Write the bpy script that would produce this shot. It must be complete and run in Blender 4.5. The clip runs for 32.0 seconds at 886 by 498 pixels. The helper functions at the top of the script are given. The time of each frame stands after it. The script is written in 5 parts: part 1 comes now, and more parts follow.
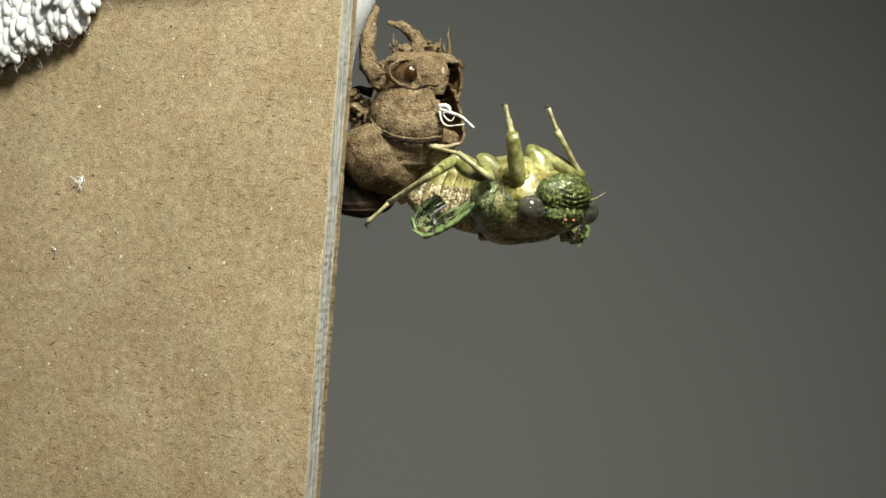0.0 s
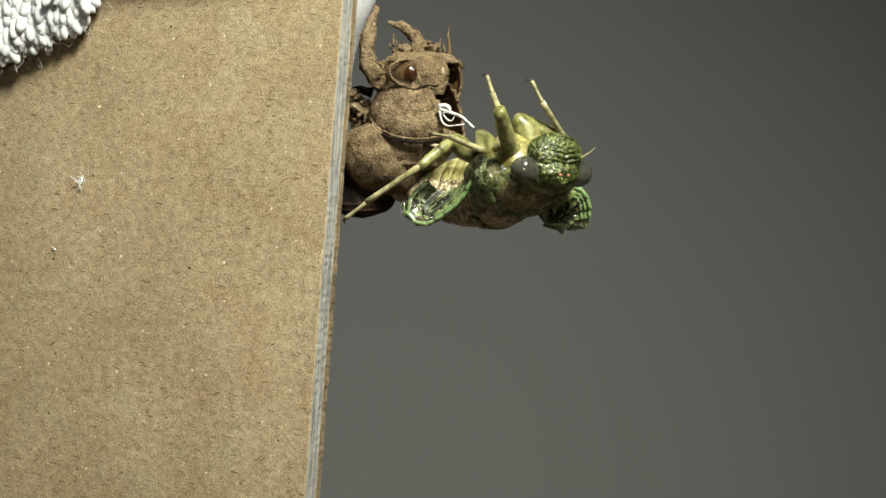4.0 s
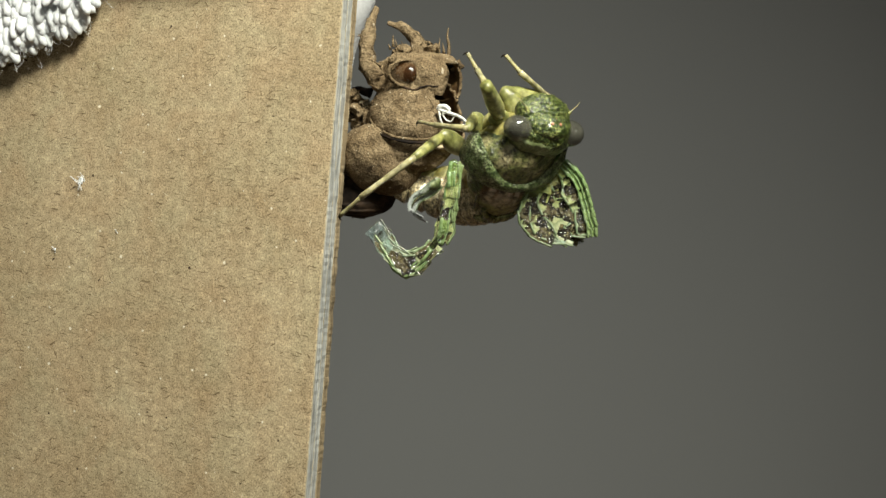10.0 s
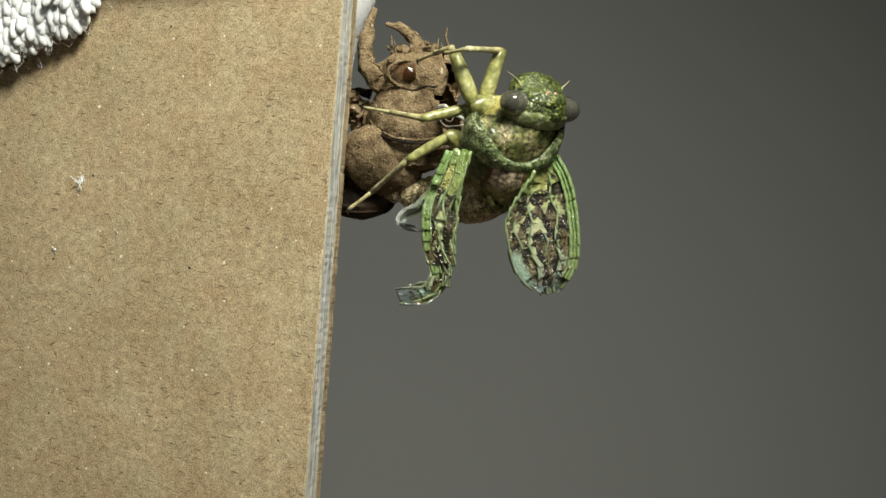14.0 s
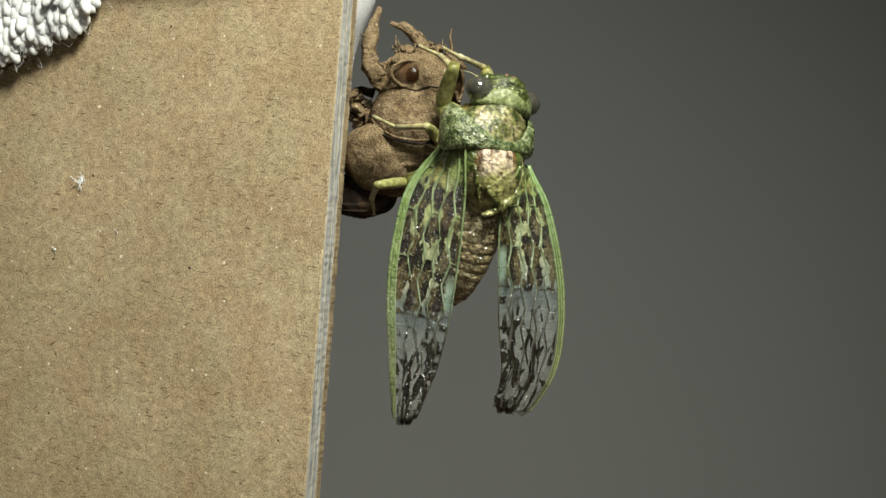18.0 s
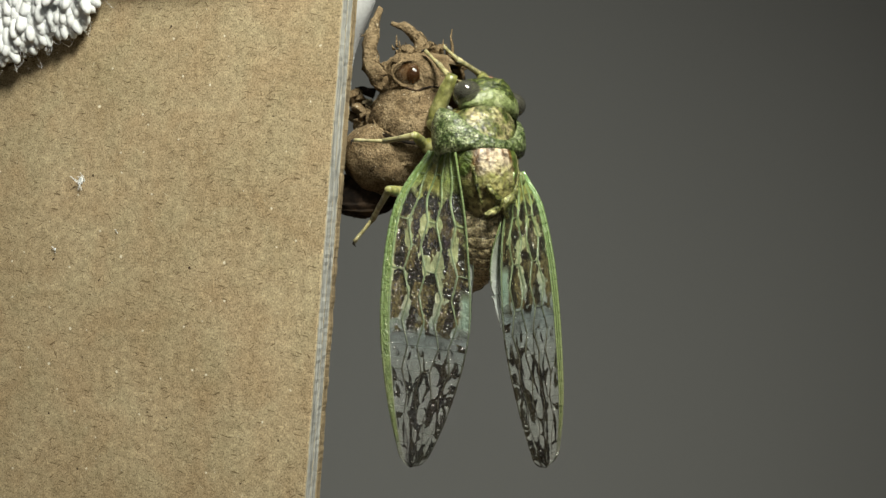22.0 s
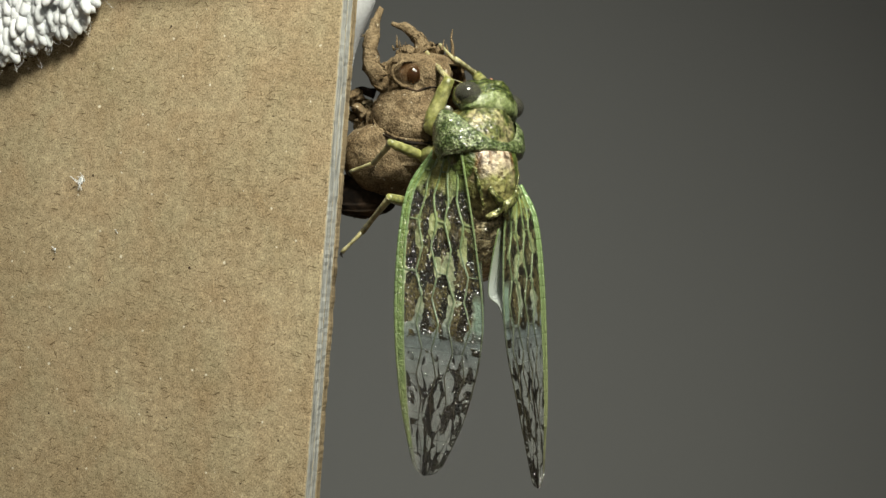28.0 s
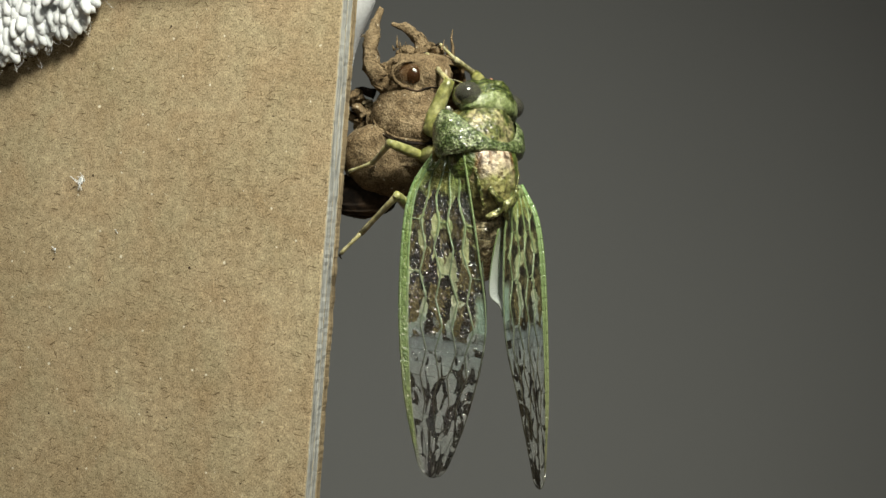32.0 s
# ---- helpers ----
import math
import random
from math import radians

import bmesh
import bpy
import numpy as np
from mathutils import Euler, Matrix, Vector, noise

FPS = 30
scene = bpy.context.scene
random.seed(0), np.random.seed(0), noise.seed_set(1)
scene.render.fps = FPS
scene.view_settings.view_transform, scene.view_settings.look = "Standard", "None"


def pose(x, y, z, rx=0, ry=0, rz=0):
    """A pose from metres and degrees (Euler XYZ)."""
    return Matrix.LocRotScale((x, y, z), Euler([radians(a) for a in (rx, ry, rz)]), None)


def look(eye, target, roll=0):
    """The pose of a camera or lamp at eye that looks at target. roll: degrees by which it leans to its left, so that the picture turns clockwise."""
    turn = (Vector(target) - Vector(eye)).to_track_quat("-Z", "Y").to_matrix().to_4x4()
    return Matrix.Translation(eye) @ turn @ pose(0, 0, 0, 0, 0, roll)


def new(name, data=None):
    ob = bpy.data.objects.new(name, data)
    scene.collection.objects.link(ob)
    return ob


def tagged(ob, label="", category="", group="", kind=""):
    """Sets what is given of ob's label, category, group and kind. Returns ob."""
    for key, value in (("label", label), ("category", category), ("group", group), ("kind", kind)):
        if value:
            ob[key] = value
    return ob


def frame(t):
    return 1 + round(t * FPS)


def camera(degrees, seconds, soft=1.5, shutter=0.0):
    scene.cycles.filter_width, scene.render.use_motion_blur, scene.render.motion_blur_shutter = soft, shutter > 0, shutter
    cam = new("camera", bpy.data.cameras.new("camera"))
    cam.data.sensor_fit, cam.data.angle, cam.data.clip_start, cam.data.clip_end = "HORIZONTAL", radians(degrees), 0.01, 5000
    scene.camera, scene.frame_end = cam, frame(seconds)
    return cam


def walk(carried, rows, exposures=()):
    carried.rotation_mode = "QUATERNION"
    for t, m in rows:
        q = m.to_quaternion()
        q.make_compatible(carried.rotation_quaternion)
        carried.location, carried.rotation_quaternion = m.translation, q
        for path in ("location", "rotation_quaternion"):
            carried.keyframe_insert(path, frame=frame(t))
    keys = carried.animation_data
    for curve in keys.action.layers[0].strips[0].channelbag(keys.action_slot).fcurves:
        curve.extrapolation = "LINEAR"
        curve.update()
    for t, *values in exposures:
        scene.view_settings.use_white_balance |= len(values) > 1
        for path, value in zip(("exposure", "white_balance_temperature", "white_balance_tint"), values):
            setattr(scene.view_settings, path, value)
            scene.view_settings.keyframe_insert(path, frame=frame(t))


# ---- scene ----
# Plan grid: G metres a step, counted from the upper left of the subject plane,
# x to the right, y down, and c steps out of that plane towards the lens.
G = 0.0000686
CX, CY, HALF = 784.0, 441.0, 784.0
LENS = 35.0
DIST = HALF / math.tan(radians(LENS / 2))      # lens to subject plane, in grid steps
EYE_Z = 0.95                                   # height of the lens over the floor
TABLE_Z = 0.75

cam = camera(LENS, 32.0, soft=1.5)
CAM_POSE = look((0, -DIST * G, EYE_Z), (0, 0, EYE_Z))
walk(cam, [(0.0, CAM_POSE), (32.0, CAM_POSE)],
     exposures=[(0.0, 0.11), (1.0, 0.11), (2.0, 0.0), (3.0, 0.03), (6.0, 0.09), (7.0, 0.09), (8.0, 0.06), (9.0, -0.02), (10.0, 0.08), (14.0, 0.02), (17.0, -0.04), (19.0, -0.03), (20.0, -0.10), (22.0, -0.10), (23.0, 0.0), (24.0, 0.0), (25.0, -0.13), (28.0, -0.12), (32.0, -0.11)])


def spot(x, y, c=0.0):
    """A place of the plan grid, in metres."""
    k = (DIST - c) / DIST
    return Vector(((x - CX) * k * G, -c * G, EYE_Z + (CY - y) * k * G))


def way(right, up, near):
    """A direction given to the right, upwards and towards the lens."""
    return Vector((right, -near, up))


# ---- light ----
world = bpy.data.worlds.new("room_light")
scene.world = world
world.use_nodes = True
world.node_tree.nodes["Background"].inputs["Color"].default_value = (0.95, 1.0, 1.0, 1)
world.node_tree.nodes["Background"].inputs["Strength"].default_value = 0.02


def area_lamp(name, eye, target, size, watts, colour, shape="DISK", spread=180):
    data = bpy.data.lights.new(name, "AREA")
    data.shape, data.size, data.energy, data.color = shape, size, watts, colour
    data.spread = radians(spread)
    ob = new(name, data)
    ob.matrix_world = look(eye, target)
    return ob


area_lamp("desk_lamp_light", (0.075, -0.205, EYE_Z + 0.235), (-0.01, 0.03, EYE_Z + 0.01), 0.10, 0.70, (1.0, 1.0, 0.87), spread=95)
area_lamp("camera_light", (0.015, -0.33, EYE_Z + 0.035), (0.0, 0.0, EYE_Z), 0.03, 0.078, (1.0, 0.99, 0.84))
# added fill from overhead with no known source, chiefly to lift the wall
area_lamp("overhead_fill_light", (0.2, -0.2, 2.28), (0.1, 0.2, 0.9), 0.5, 0.9, (1.0, 0.97, 0.92))


# ---- materials ----
def material(name):
    m = bpy.data.materials.new(name)
    m.use_nodes = True
    t = m.node_tree
    return m, t, t.nodes["Principled BSDF"], t.links


def node(tree, kind, **values):
    n = tree.nodes.new(kind)
    for key, value in values.items():
        n.inputs[key].default_value = value
    return n


def ramp(tree, fac, stops):
    n = tree.nodes.new("ShaderNodeValToRGB")
    el = n.color_ramp.elements
    while len(el) < len(stops):
        el.new(0.5)
    for e, (p, col) in zip(el, stops):
        e.position, e.color = p, (*col, 1) if len(col) == 3 else col
    tree.links.new(fac, n.inputs["Fac"])
    return n.outputs["Color"]


def noise_at(tree, scale, detail=4.0, coords=None, rough=0.55, distort=0.0):
    n = node(tree, "ShaderNodeTexNoise", Scale=scale, Detail=detail, Roughness=rough, Distortion=distort)
    if coords is None:
        c = tree.nodes.new("ShaderNodeTexCoord")
        coords = c.outputs["Object"]
    tree.links.new(coords, n.inputs["Vector"])
    return n.outputs["Fac"]


def mix(tree, fac, a, b, mode="MIX"):
    n = tree.nodes.new("ShaderNodeMix")
    n.data_type, n.blend_type = "RGBA", mode
    for sock, value in ((n.inputs[0], fac), (n.inputs[6], a), (n.inputs[7], b)):
        if isinstance(value, bpy.types.NodeSocket):
            tree.links.new(value, sock)
        elif isinstance(value, (int, float)):
            sock.default_value = value
        else:
            sock.default_value = (*value, 1)
    return n.outputs[2]


def maths(tree, op, a, b=0.0, clamp=False):
    n = tree.nodes.new("ShaderNodeMath")
    n.operation, n.use_clamp = op, clamp
    for sock, value in ((n.inputs[0], a), (n.inputs[1], b)):
        if isinstance(value, bpy.types.NodeSocket):
            tree.links.new(value, sock)
        else:
            sock.default_value = value
    return n.outputs[0]


def bump(tree, bsdf, height, strength, distance):
    n = node(tree, "ShaderNodeBump", Strength=strength, Distance=distance)
    tree.links.new(height, n.inputs["Height"])
    tree.links.new(n.outputs["Normal"], bsdf.inputs["Normal"])


def wet_coat(t, b, weight, scale):
    """A thin wet film with a relief of its own, which glitters in the lamp."""
    if weight:
        b.inputs["Coat Weight"].default_value, b.inputs["Coat Roughness"].default_value, b.inputs["Coat IOR"].default_value = weight * 0.58, 0.08, 1.6
        n = node(t, "ShaderNodeBump", Strength=1.0, Distance=0.0004)
        t.links.new(noise_at(t, scale, 1), n.inputs["Height"])
        t.links.new(n.outputs["Normal"], b.inputs["Coat Normal"])


def mottled(name, dark, mid, light, scale, rough=0.5, relief=0.4, depth=0.0001, fine=4.0, metal=0.0, sheen=0.0, sub=0.0, lo=0.35, hi=0.65, spec=0.5, wet=0.0, soft=False):
    """A surface of three tones in two sizes of patches, with fine relief."""
    m, t, b, ln = material(name)
    big, small = noise_at(t, scale, 4), noise_at(t, scale * fine, 5)
    col = ramp(t, big, [(lo, dark), (0.5, mid), (hi, light)])
    low, high = (0.12, 1.75) if wet >= 1.0 else (0.92, 1.06) if soft else (0.55, 1.25)
    grain = ramp(t, small, [(0.34, grey(low)), (0.66, grey(high))])
    ln.new(mix(t, 1.0, col, grain, "MULTIPLY"), b.inputs["Base Color"])
    b.inputs["Roughness"].default_value = rough
    b.inputs["Metallic"].default_value = metal
    b.inputs["Specular IOR Level"].default_value = spec
    if sub:
        b.inputs["Subsurface Weight"].default_value = sub
        b.inputs["Subsurface Radius"].default_value = (0.0012, 0.001, 0.0004)
    bump(t, b, noise_at(t, scale * fine * 0.6, 3), relief, depth * 1.6)
    wet_coat(t, b, wet, 1700)
    return m


def grey(x):
    return (x, x, x)


def kraft_material():
    m, t, b, ln = material("kraft_paper")
    c = t.nodes.new("ShaderNodeTexCoord")
    base = ramp(t, noise_at(t, 70, 5), [(0.3, (0.325, 0.252, 0.149)), (0.7, (0.425, 0.336, 0.211))])
    base = mix(t, 0.3, base, ramp(t, noise_at(t, 260, 3), [(0.35, (0.86, 0.80, 0.72)), (0.5, grey(1.0)), (0.65, (1.08, 1.1, 1.1))]), "MULTIPLY")
    base = mix(t, 0.35, base, ramp(t, noise_at(t, 130, 2, distort=0.6), [(0.34, (1.0, 0.90, 0.86)), (0.5, grey(1.0)), (0.66, (0.93, 1.03, 1.04))]), "MULTIPLY")
    fine = noise_at(t, 4300, 4)
    base = mix(t, 0.95, base, ramp(t, fine, [(0.3, grey(0.47)), (0.72, grey(1.52))]), "MULTIPLY")
    mid = noise_at(t, 900, 4)
    base = mix(t, 0.8, base, ramp(t, mid, [(0.32, (0.74, 0.72, 0.70)), (0.68, grey(1.2))]), "MULTIPLY")
    # short fibres lying every way, most of them across the board
    for turn, sx, sz, lim, col in ((0.2, 520, 3500, 0.69, (0.11, 0.075, 0.038)), (-0.5, 580, 3700, 0.70, (0.12, 0.08, 0.042)), (1.1, 600, 3500, 0.715, (0.13, 0.085, 0.045)),
                                   (-1.2, 640, 4600, 0.74, (0.56, 0.48, 0.33)), (0.6, 560, 4600, 0.74, (0.58, 0.50, 0.34))):
        mp = t.nodes.new("ShaderNodeMapping")
        mp.vector_type = "TEXTURE"
        mp.inputs["Rotation"].default_value = (0, turn, 0)
        mp.inputs["Scale"].default_value = (1 / sx, 1 / 300, 1 / sz)
        ln.new(c.outputs["Object"], mp.inputs["Vector"])
        f = noise_at(t, 1.0, 1, mp.outputs["Vector"], 0.5, 0.12)
        base = mix(t, ramp(t, f, [(lim - 0.03, (0, 0, 0)), (lim + 0.03, grey(0.8))]), base, col)
    spk = ramp(t, noise_at(t, 1100, 1), [(0.755, (0, 0, 0)), (0.78, (1, 1, 1))])
    base = mix(t, spk, base, (0.05, 0.03, 0.02))
    glint = ramp(t, noise_at(t, 1500, 0), [(0.815, (0, 0, 0)), (0.84, (0.75, 0.75, 0.75))])
    base = mix(t, glint, base, (0.8, 0.74, 0.6))
    ln.new(base, b.inputs["Base Color"])
    b.inputs["Roughness"].default_value = 0.85
    b.inputs["Specular IOR Level"].default_value = 0.2
    bump(t, b, mid, 0.5, 0.0002)
    return m


def layer_material(name, a, bcol):
    m, t, b, ln = material(name)
    c = t.nodes.new("ShaderNodeTexCoord")
    mp = t.nodes.new("ShaderNodeMapping")
    mp.inputs["Scale"].default_value = (1500, 2600, 160)
    ln.new(c.outputs["Object"], mp.inputs["Vector"])
    f = noise_at(t, 1.0, 4, mp.outputs["Vector"])
    ln.new(ramp(t, f, [(0.3, a), (0.7, bcol)]), b.inputs["Base Color"])
    b.inputs["Roughness"].default_value = 0.9
    bump(t, b, f, 0.6, 0.0001)
    return m


def mud_material():
    """Dried earth on the cast skin: drifts of lighter and darker mud, clods, grains, thin cracks and a few bright
    specks painted as sparkles.
    """
    m, t, b, ln = material("dried_mud_shell")
    drift, clod, grain = noise_at(t, 170, 3, distort=0.8), noise_at(t, 800, 4), noise_at(t, 4200, 3)
    col = ramp(t, drift, [(0.34, (0.120, 0.083, 0.046)), (0.5, (0.185, 0.134, 0.078)), (0.66, (0.25, 0.188, 0.114))])
    col = mix(t, 0.9, col, ramp(t, clod, [(0.3, (0.55, 0.52, 0.48)), (0.5, grey(1.0)), (0.7, (1.25, 1.25, 1.22))]), "MULTIPLY")
    col = mix(t, 0.9, col, ramp(t, grain, [(0.32, grey(0.5)), (0.68, grey(1.4))]), "MULTIPLY")
    vor = t.nodes.new("ShaderNodeTexVoronoi")
    vor.feature = "DISTANCE_TO_EDGE"
    vor.inputs["Scale"].default_value = 330
    c = t.nodes.new("ShaderNodeTexCoord")
    warp = t.nodes.new("ShaderNodeMix")
    warp.data_type, warp.blend_type = "RGBA", "ADD"
    warp.inputs[0].default_value = 0.004
    ln.new(c.outputs["Object"], warp.inputs[6])
    wob = node(t, "ShaderNodeTexNoise", Scale=500.0, Detail=3.0)
    ln.new(c.outputs["Object"], wob.inputs["Vector"])
    ln.new(wob.outputs["Color"], warp.inputs[7])
    ln.new(warp.outputs[2], vor.inputs["Vector"])
    crack = maths(t, "MULTIPLY", ramp(t, vor.outputs["Distance"], [(0.0, grey(1)), (0.022, grey(0))]), ramp(t, noise_at(t, 210, 2), [(0.53, grey(0)), (0.60, grey(0.85))]))
    col = mix(t, crack, col, (0.03, 0.02, 0.012))
    # tiny sparkles of light, painted into the mud's colour as pale specks
    sparkle = ramp(t, noise_at(t, 1900, 0), [(0.80, grey(0)), (0.83, grey(0.8))])
    col = mix(t, sparkle, col, (0.5, 0.43, 0.32))
    ln.new(col, b.inputs["Base Color"])
    b.inputs["Roughness"].default_value = 0.95
    b.inputs["Specular IOR Level"].default_value = 0.06
    height = maths(t, "SUBTRACT", maths(t, "ADD", clod, maths(t, "MULTIPLY", grain, 0.35)), maths(t, "MULTIPLY", crack, 0.5))
    bump(t, b, height, 1.0, 0.0006)
    return m


def eye_material(name, tint, alpha):
    """A clear glossy skin over a dark core."""
    m, t, b, ln = material(name)
    ln.new(ramp(t, noise_at(t, 700, 3), [(0.3, tuple(0.7 * x for x in tint)), (0.7, tuple(1.3 * x for x in tint))]), b.inputs["Base Color"])
    b.inputs["Roughness"].default_value, b.inputs["Alpha"].default_value = 0.08, alpha
    b.inputs["Coat Weight"].default_value, b.inputs["Coat Roughness"].default_value = 1.0, 0.04
    return m


def wing_uv(t, ln, name):
    uv = t.nodes.new("ShaderNodeUVMap")
    uv.uv_map = name
    sep = t.nodes.new("ShaderNodeSeparateXYZ")
    ln.new(uv.outputs["UV"], sep.inputs[0])
    return uv.outputs["UV"], sep.outputs[0], sep.outputs[1]


def stretched(t, ln, vec, sx, sy):
    mp = t.nodes.new("ShaderNodeMapping")
    mp.inputs["Scale"].default_value = (sx, sy, 1)
    ln.new(vec, mp.inputs["Vector"])
    return mp.outputs["Vector"]


def wing_material(name, pale=False):
    """Clear membrane between the veins: green towards the root, dark cells in the middle, a clear bluish band, dark-edged cells to the tip."""
    m, t, b, ln = material(name)
    vec, u, v = wing_uv(t, ln, "wing")
    _, cu, cv = wing_uv(t, ln, "cell")
    blot = noise_at(t, 1.0, 2, stretched(t, ln, vec, 13, 5.5), 0.5, 0.3)
    fine = noise_at(t, 1.0, 3, stretched(t, ln, vec, 95, 30), 0.6)
    # from 0 on the vein to 1 in the middle of a cell
    def hat(x):
        return maths(t, "SUBTRACT", 1.0, maths(t, "ABSOLUTE", maths(t, "SUBTRACT", maths(t, "MULTIPLY", x, 2.0), 1.0)))
    inner = maths(t, "MINIMUM", maths(t, "MULTIPLY", hat(cv), 1.1), maths(t, "MULTIPLY", hat(cu), 2.2))
    wob = maths(t, "MULTIPLY", maths(t, "SUBTRACT", fine, 0.5), 1.1)
    pale_bands = ramp(t, maths(t, "ADD", u, maths(t, "MULTIPLY", maths(t, "SUBTRACT", v, 0.5), 0.10)), [(0.12, grey(0.04)), (0.18, grey(0)), (0.26, grey(0)), (0.31, grey(0.06)), (0.36, grey(0.0)), (0.41, grey(0.08)), (0.45, grey(0)), (0.54, grey(0))])
    filled = ramp(t, maths(t, "ADD", maths(t, "ADD", inner, wob), maths(t, "MULTIPLY", maths(t, "SUBTRACT", maths(t, "SUBTRACT", blot, pale_bands), 0.40), 5.5)), [(0.45, grey(0)), (0.55, grey(1))])
    vor = t.nodes.new("ShaderNodeTexVoronoi")
    vor.feature = "DISTANCE_TO_EDGE"
    vor.inputs["Scale"].default_value = 1.0
    ln.new(stretched(t, ln, vec, 13, 6.4), vor.inputs["Vector"])
    gap = maths(t, "ADD", maths(t, "ADD", vor.outputs["Distance"], maths(t, "MULTIPLY", wob, 0.03)), maths(t, "MULTIPLY", maths(t, "SUBTRACT", blot, 0.49), 0.9))
    rimmed = ramp(t, gap, [(0.10, grey(1)), (0.125, grey(0))])
    mid = ramp(t, maths(t, "ADD", u, maths(t, "MULTIPLY", maths(t, "SUBTRACT", blot, 0.5), 0.2)), [(0.16, grey(0)), (0.22, grey(1)), (0.585, grey(1)), (0.62, grey(0))])
    end = ramp(t, maths(t, "ADD", u, maths(t, "MULTIPLY", maths(t, "SUBTRACT", blot, 0.5), 0.35)), [(0.62, grey(0)), (0.66, grey(1))])
    outer = ramp(t, v, [(0.105, grey(0)), (0.125, grey(1))])
    hem = ramp(t, maths(t, "ADD", v, maths(t, "MULTIPLY", wob, 0.12)), [(0.87, grey(0)), (0.89, grey(1))])
    hem = mix(t, 1.0, hem, ramp(t, u, [(0.54, grey(0)), (0.58, grey(1))]), "MULTIPLY")
    tip = ramp(t, maths(t, "ADD", u, maths(t, "MULTIPLY", wob, 0.03)), [(0.972, grey(0)), (0.98, grey(1))])
    ink = maths(t, "MAXIMUM", maths(t, "MULTIPLY", maths(t, "MULTIPLY", filled, mid), outer), maths(t, "MULTIPLY", maths(t, "MULTIPLY", rimmed, end), outer))
    ink = maths(t, "MAXIMUM", ink, maths(t, "MULTIPLY", maths(t, "MAXIMUM", hem, tip), maths(t, "GREATER_THAN", noise_at(t, 1.0, 1, stretched(t, ln, vec, 30, 3)), 0.49)))
    clear = ramp(t, u, [(0.0, (0.20, 0.30, 0.08)), (0.15, (0.30, 0.37, 0.12)), (0.35, (0.33, 0.365, 0.18)), (0.5, (0.38, 0.41, 0.27)), (0.61, (0.17, 0.225, 0.24)), (0.7, (0.31, 0.335, 0.33)), (1.0, (0.36, 0.365, 0.345))])
    front = maths(t, "MULTIPLY", ramp(t, v, [(0.10, grey(1)), (0.12, grey(0))]), ramp(t, u, [(0.90, grey(1)), (0.99, grey(0))]))
    clear = mix(t, maths(t, "MULTIPLY", front, 0.9), clear, ramp(t, u, [(0.0, (0.19, 0.29, 0.085)), (0.5, (0.15, 0.225, 0.07)), (0.8, (0.14, 0.18, 0.06))]))
    gold = maths(t, "MULTIPLY", ramp(t, v, [(0.2, grey(0)), (0.35, grey(1)), (0.55, grey(1)), (0.75, grey(0))]), ramp(t, u, [(0.04, grey(0)), (0.10, grey(0.8)), (0.2, grey(0.7)), (0.3, grey(0))]))
    clear = mix(t, gold, clear, (0.36, 0.34, 0.10))
    patch = maths(t, "MULTIPLY", ramp(t, maths(t, "ADD", v, maths(t, "MULTIPLY", wob, 0.08)), [(0.86, grey(0)), (0.91, grey(0.9))]), ramp(t, u, [(0.47, grey(0)), (0.50, grey(1)), (0.57, grey(1)), (0.60, grey(0))]))
    clear = mix(t, patch, clear, (0.30, 0.43, 0.37))
    clear = mix(t, 0.8, clear, ramp(t, noise_at(t, 1.0, 3, stretched(t, ln, vec, 30, 12), 0.6), [(0.35, (0.55, 0.6, 0.5)), (0.65, (1.35, 1.3, 1.2))]), "MULTIPLY")
    ink = maths(t, "MULTIPLY", ink, maths(t, "SUBTRACT", 1.0, patch))
    if pale:
        clear = ramp(t, u, [(0.0, (0.35, 0.42, 0.25)), (0.5, (0.72, 0.77, 0.72)), (1.0, (0.78, 0.82, 0.80))])
        ink = maths(t, "MULTIPLY", hem, 0.0)
    # the ramp's golden end paints glints into the dark cells
    dark = ramp(t, maths(t, "SUBTRACT", fine, ramp(t, u, [(0.62, grey(0)), (0.72, grey(0.2))])), [(0.30, (0.004, 0.003, 0.002)), (0.60, (0.016, 0.012, 0.006)), (0.67, (0.32, 0.27, 0.12))])
    dark = mix(t, maths(t, "MAXIMUM", ramp(t, blot, [(0.50, grey(0)), (0.60, grey(0.85))]), ramp(t, u, [(0.6, grey(0)), (0.66, grey(1))])), (0.014, 0.011, 0.006), dark)
    brown = ramp(t, noise_at(t, 1.0, 1, stretched(t, ln, vec, 17, 8), 0.5), [(0.46, grey(0)), (0.56, grey(1))])
    brown = maths(t, "MULTIPLY", brown, ramp(t, u, [(0.24, grey(0)), (0.3, grey(0.9)), (0.56, grey(0.9)), (0.62, grey(0.15))]))
    dark = mix(t, brown, dark, ramp(t, fine, [(0.35, (0.045, 0.034, 0.014)), (0.65, (0.15, 0.125, 0.055))]))
    # glints on the inner wing, painted as pale specks in the base colour
    painted_glints = noise_at(t, 1.0, 2, stretched(t, ln, vec, 110, 36), 0.6)
    painted_glints = maths(t, "MULTIPLY", ramp(t, painted_glints, [(0.66, grey(0)), (0.70, grey(0.9))]), ramp(t, u, [(0.5, grey(1)), (0.6, grey(0.0))]))
    paint = mix(t, ink, clear, dark)
    if not pale:
        paint = mix(t, painted_glints, paint, (0.52, 0.52, 0.30))
    ln.new(paint, b.inputs["Base Color"])
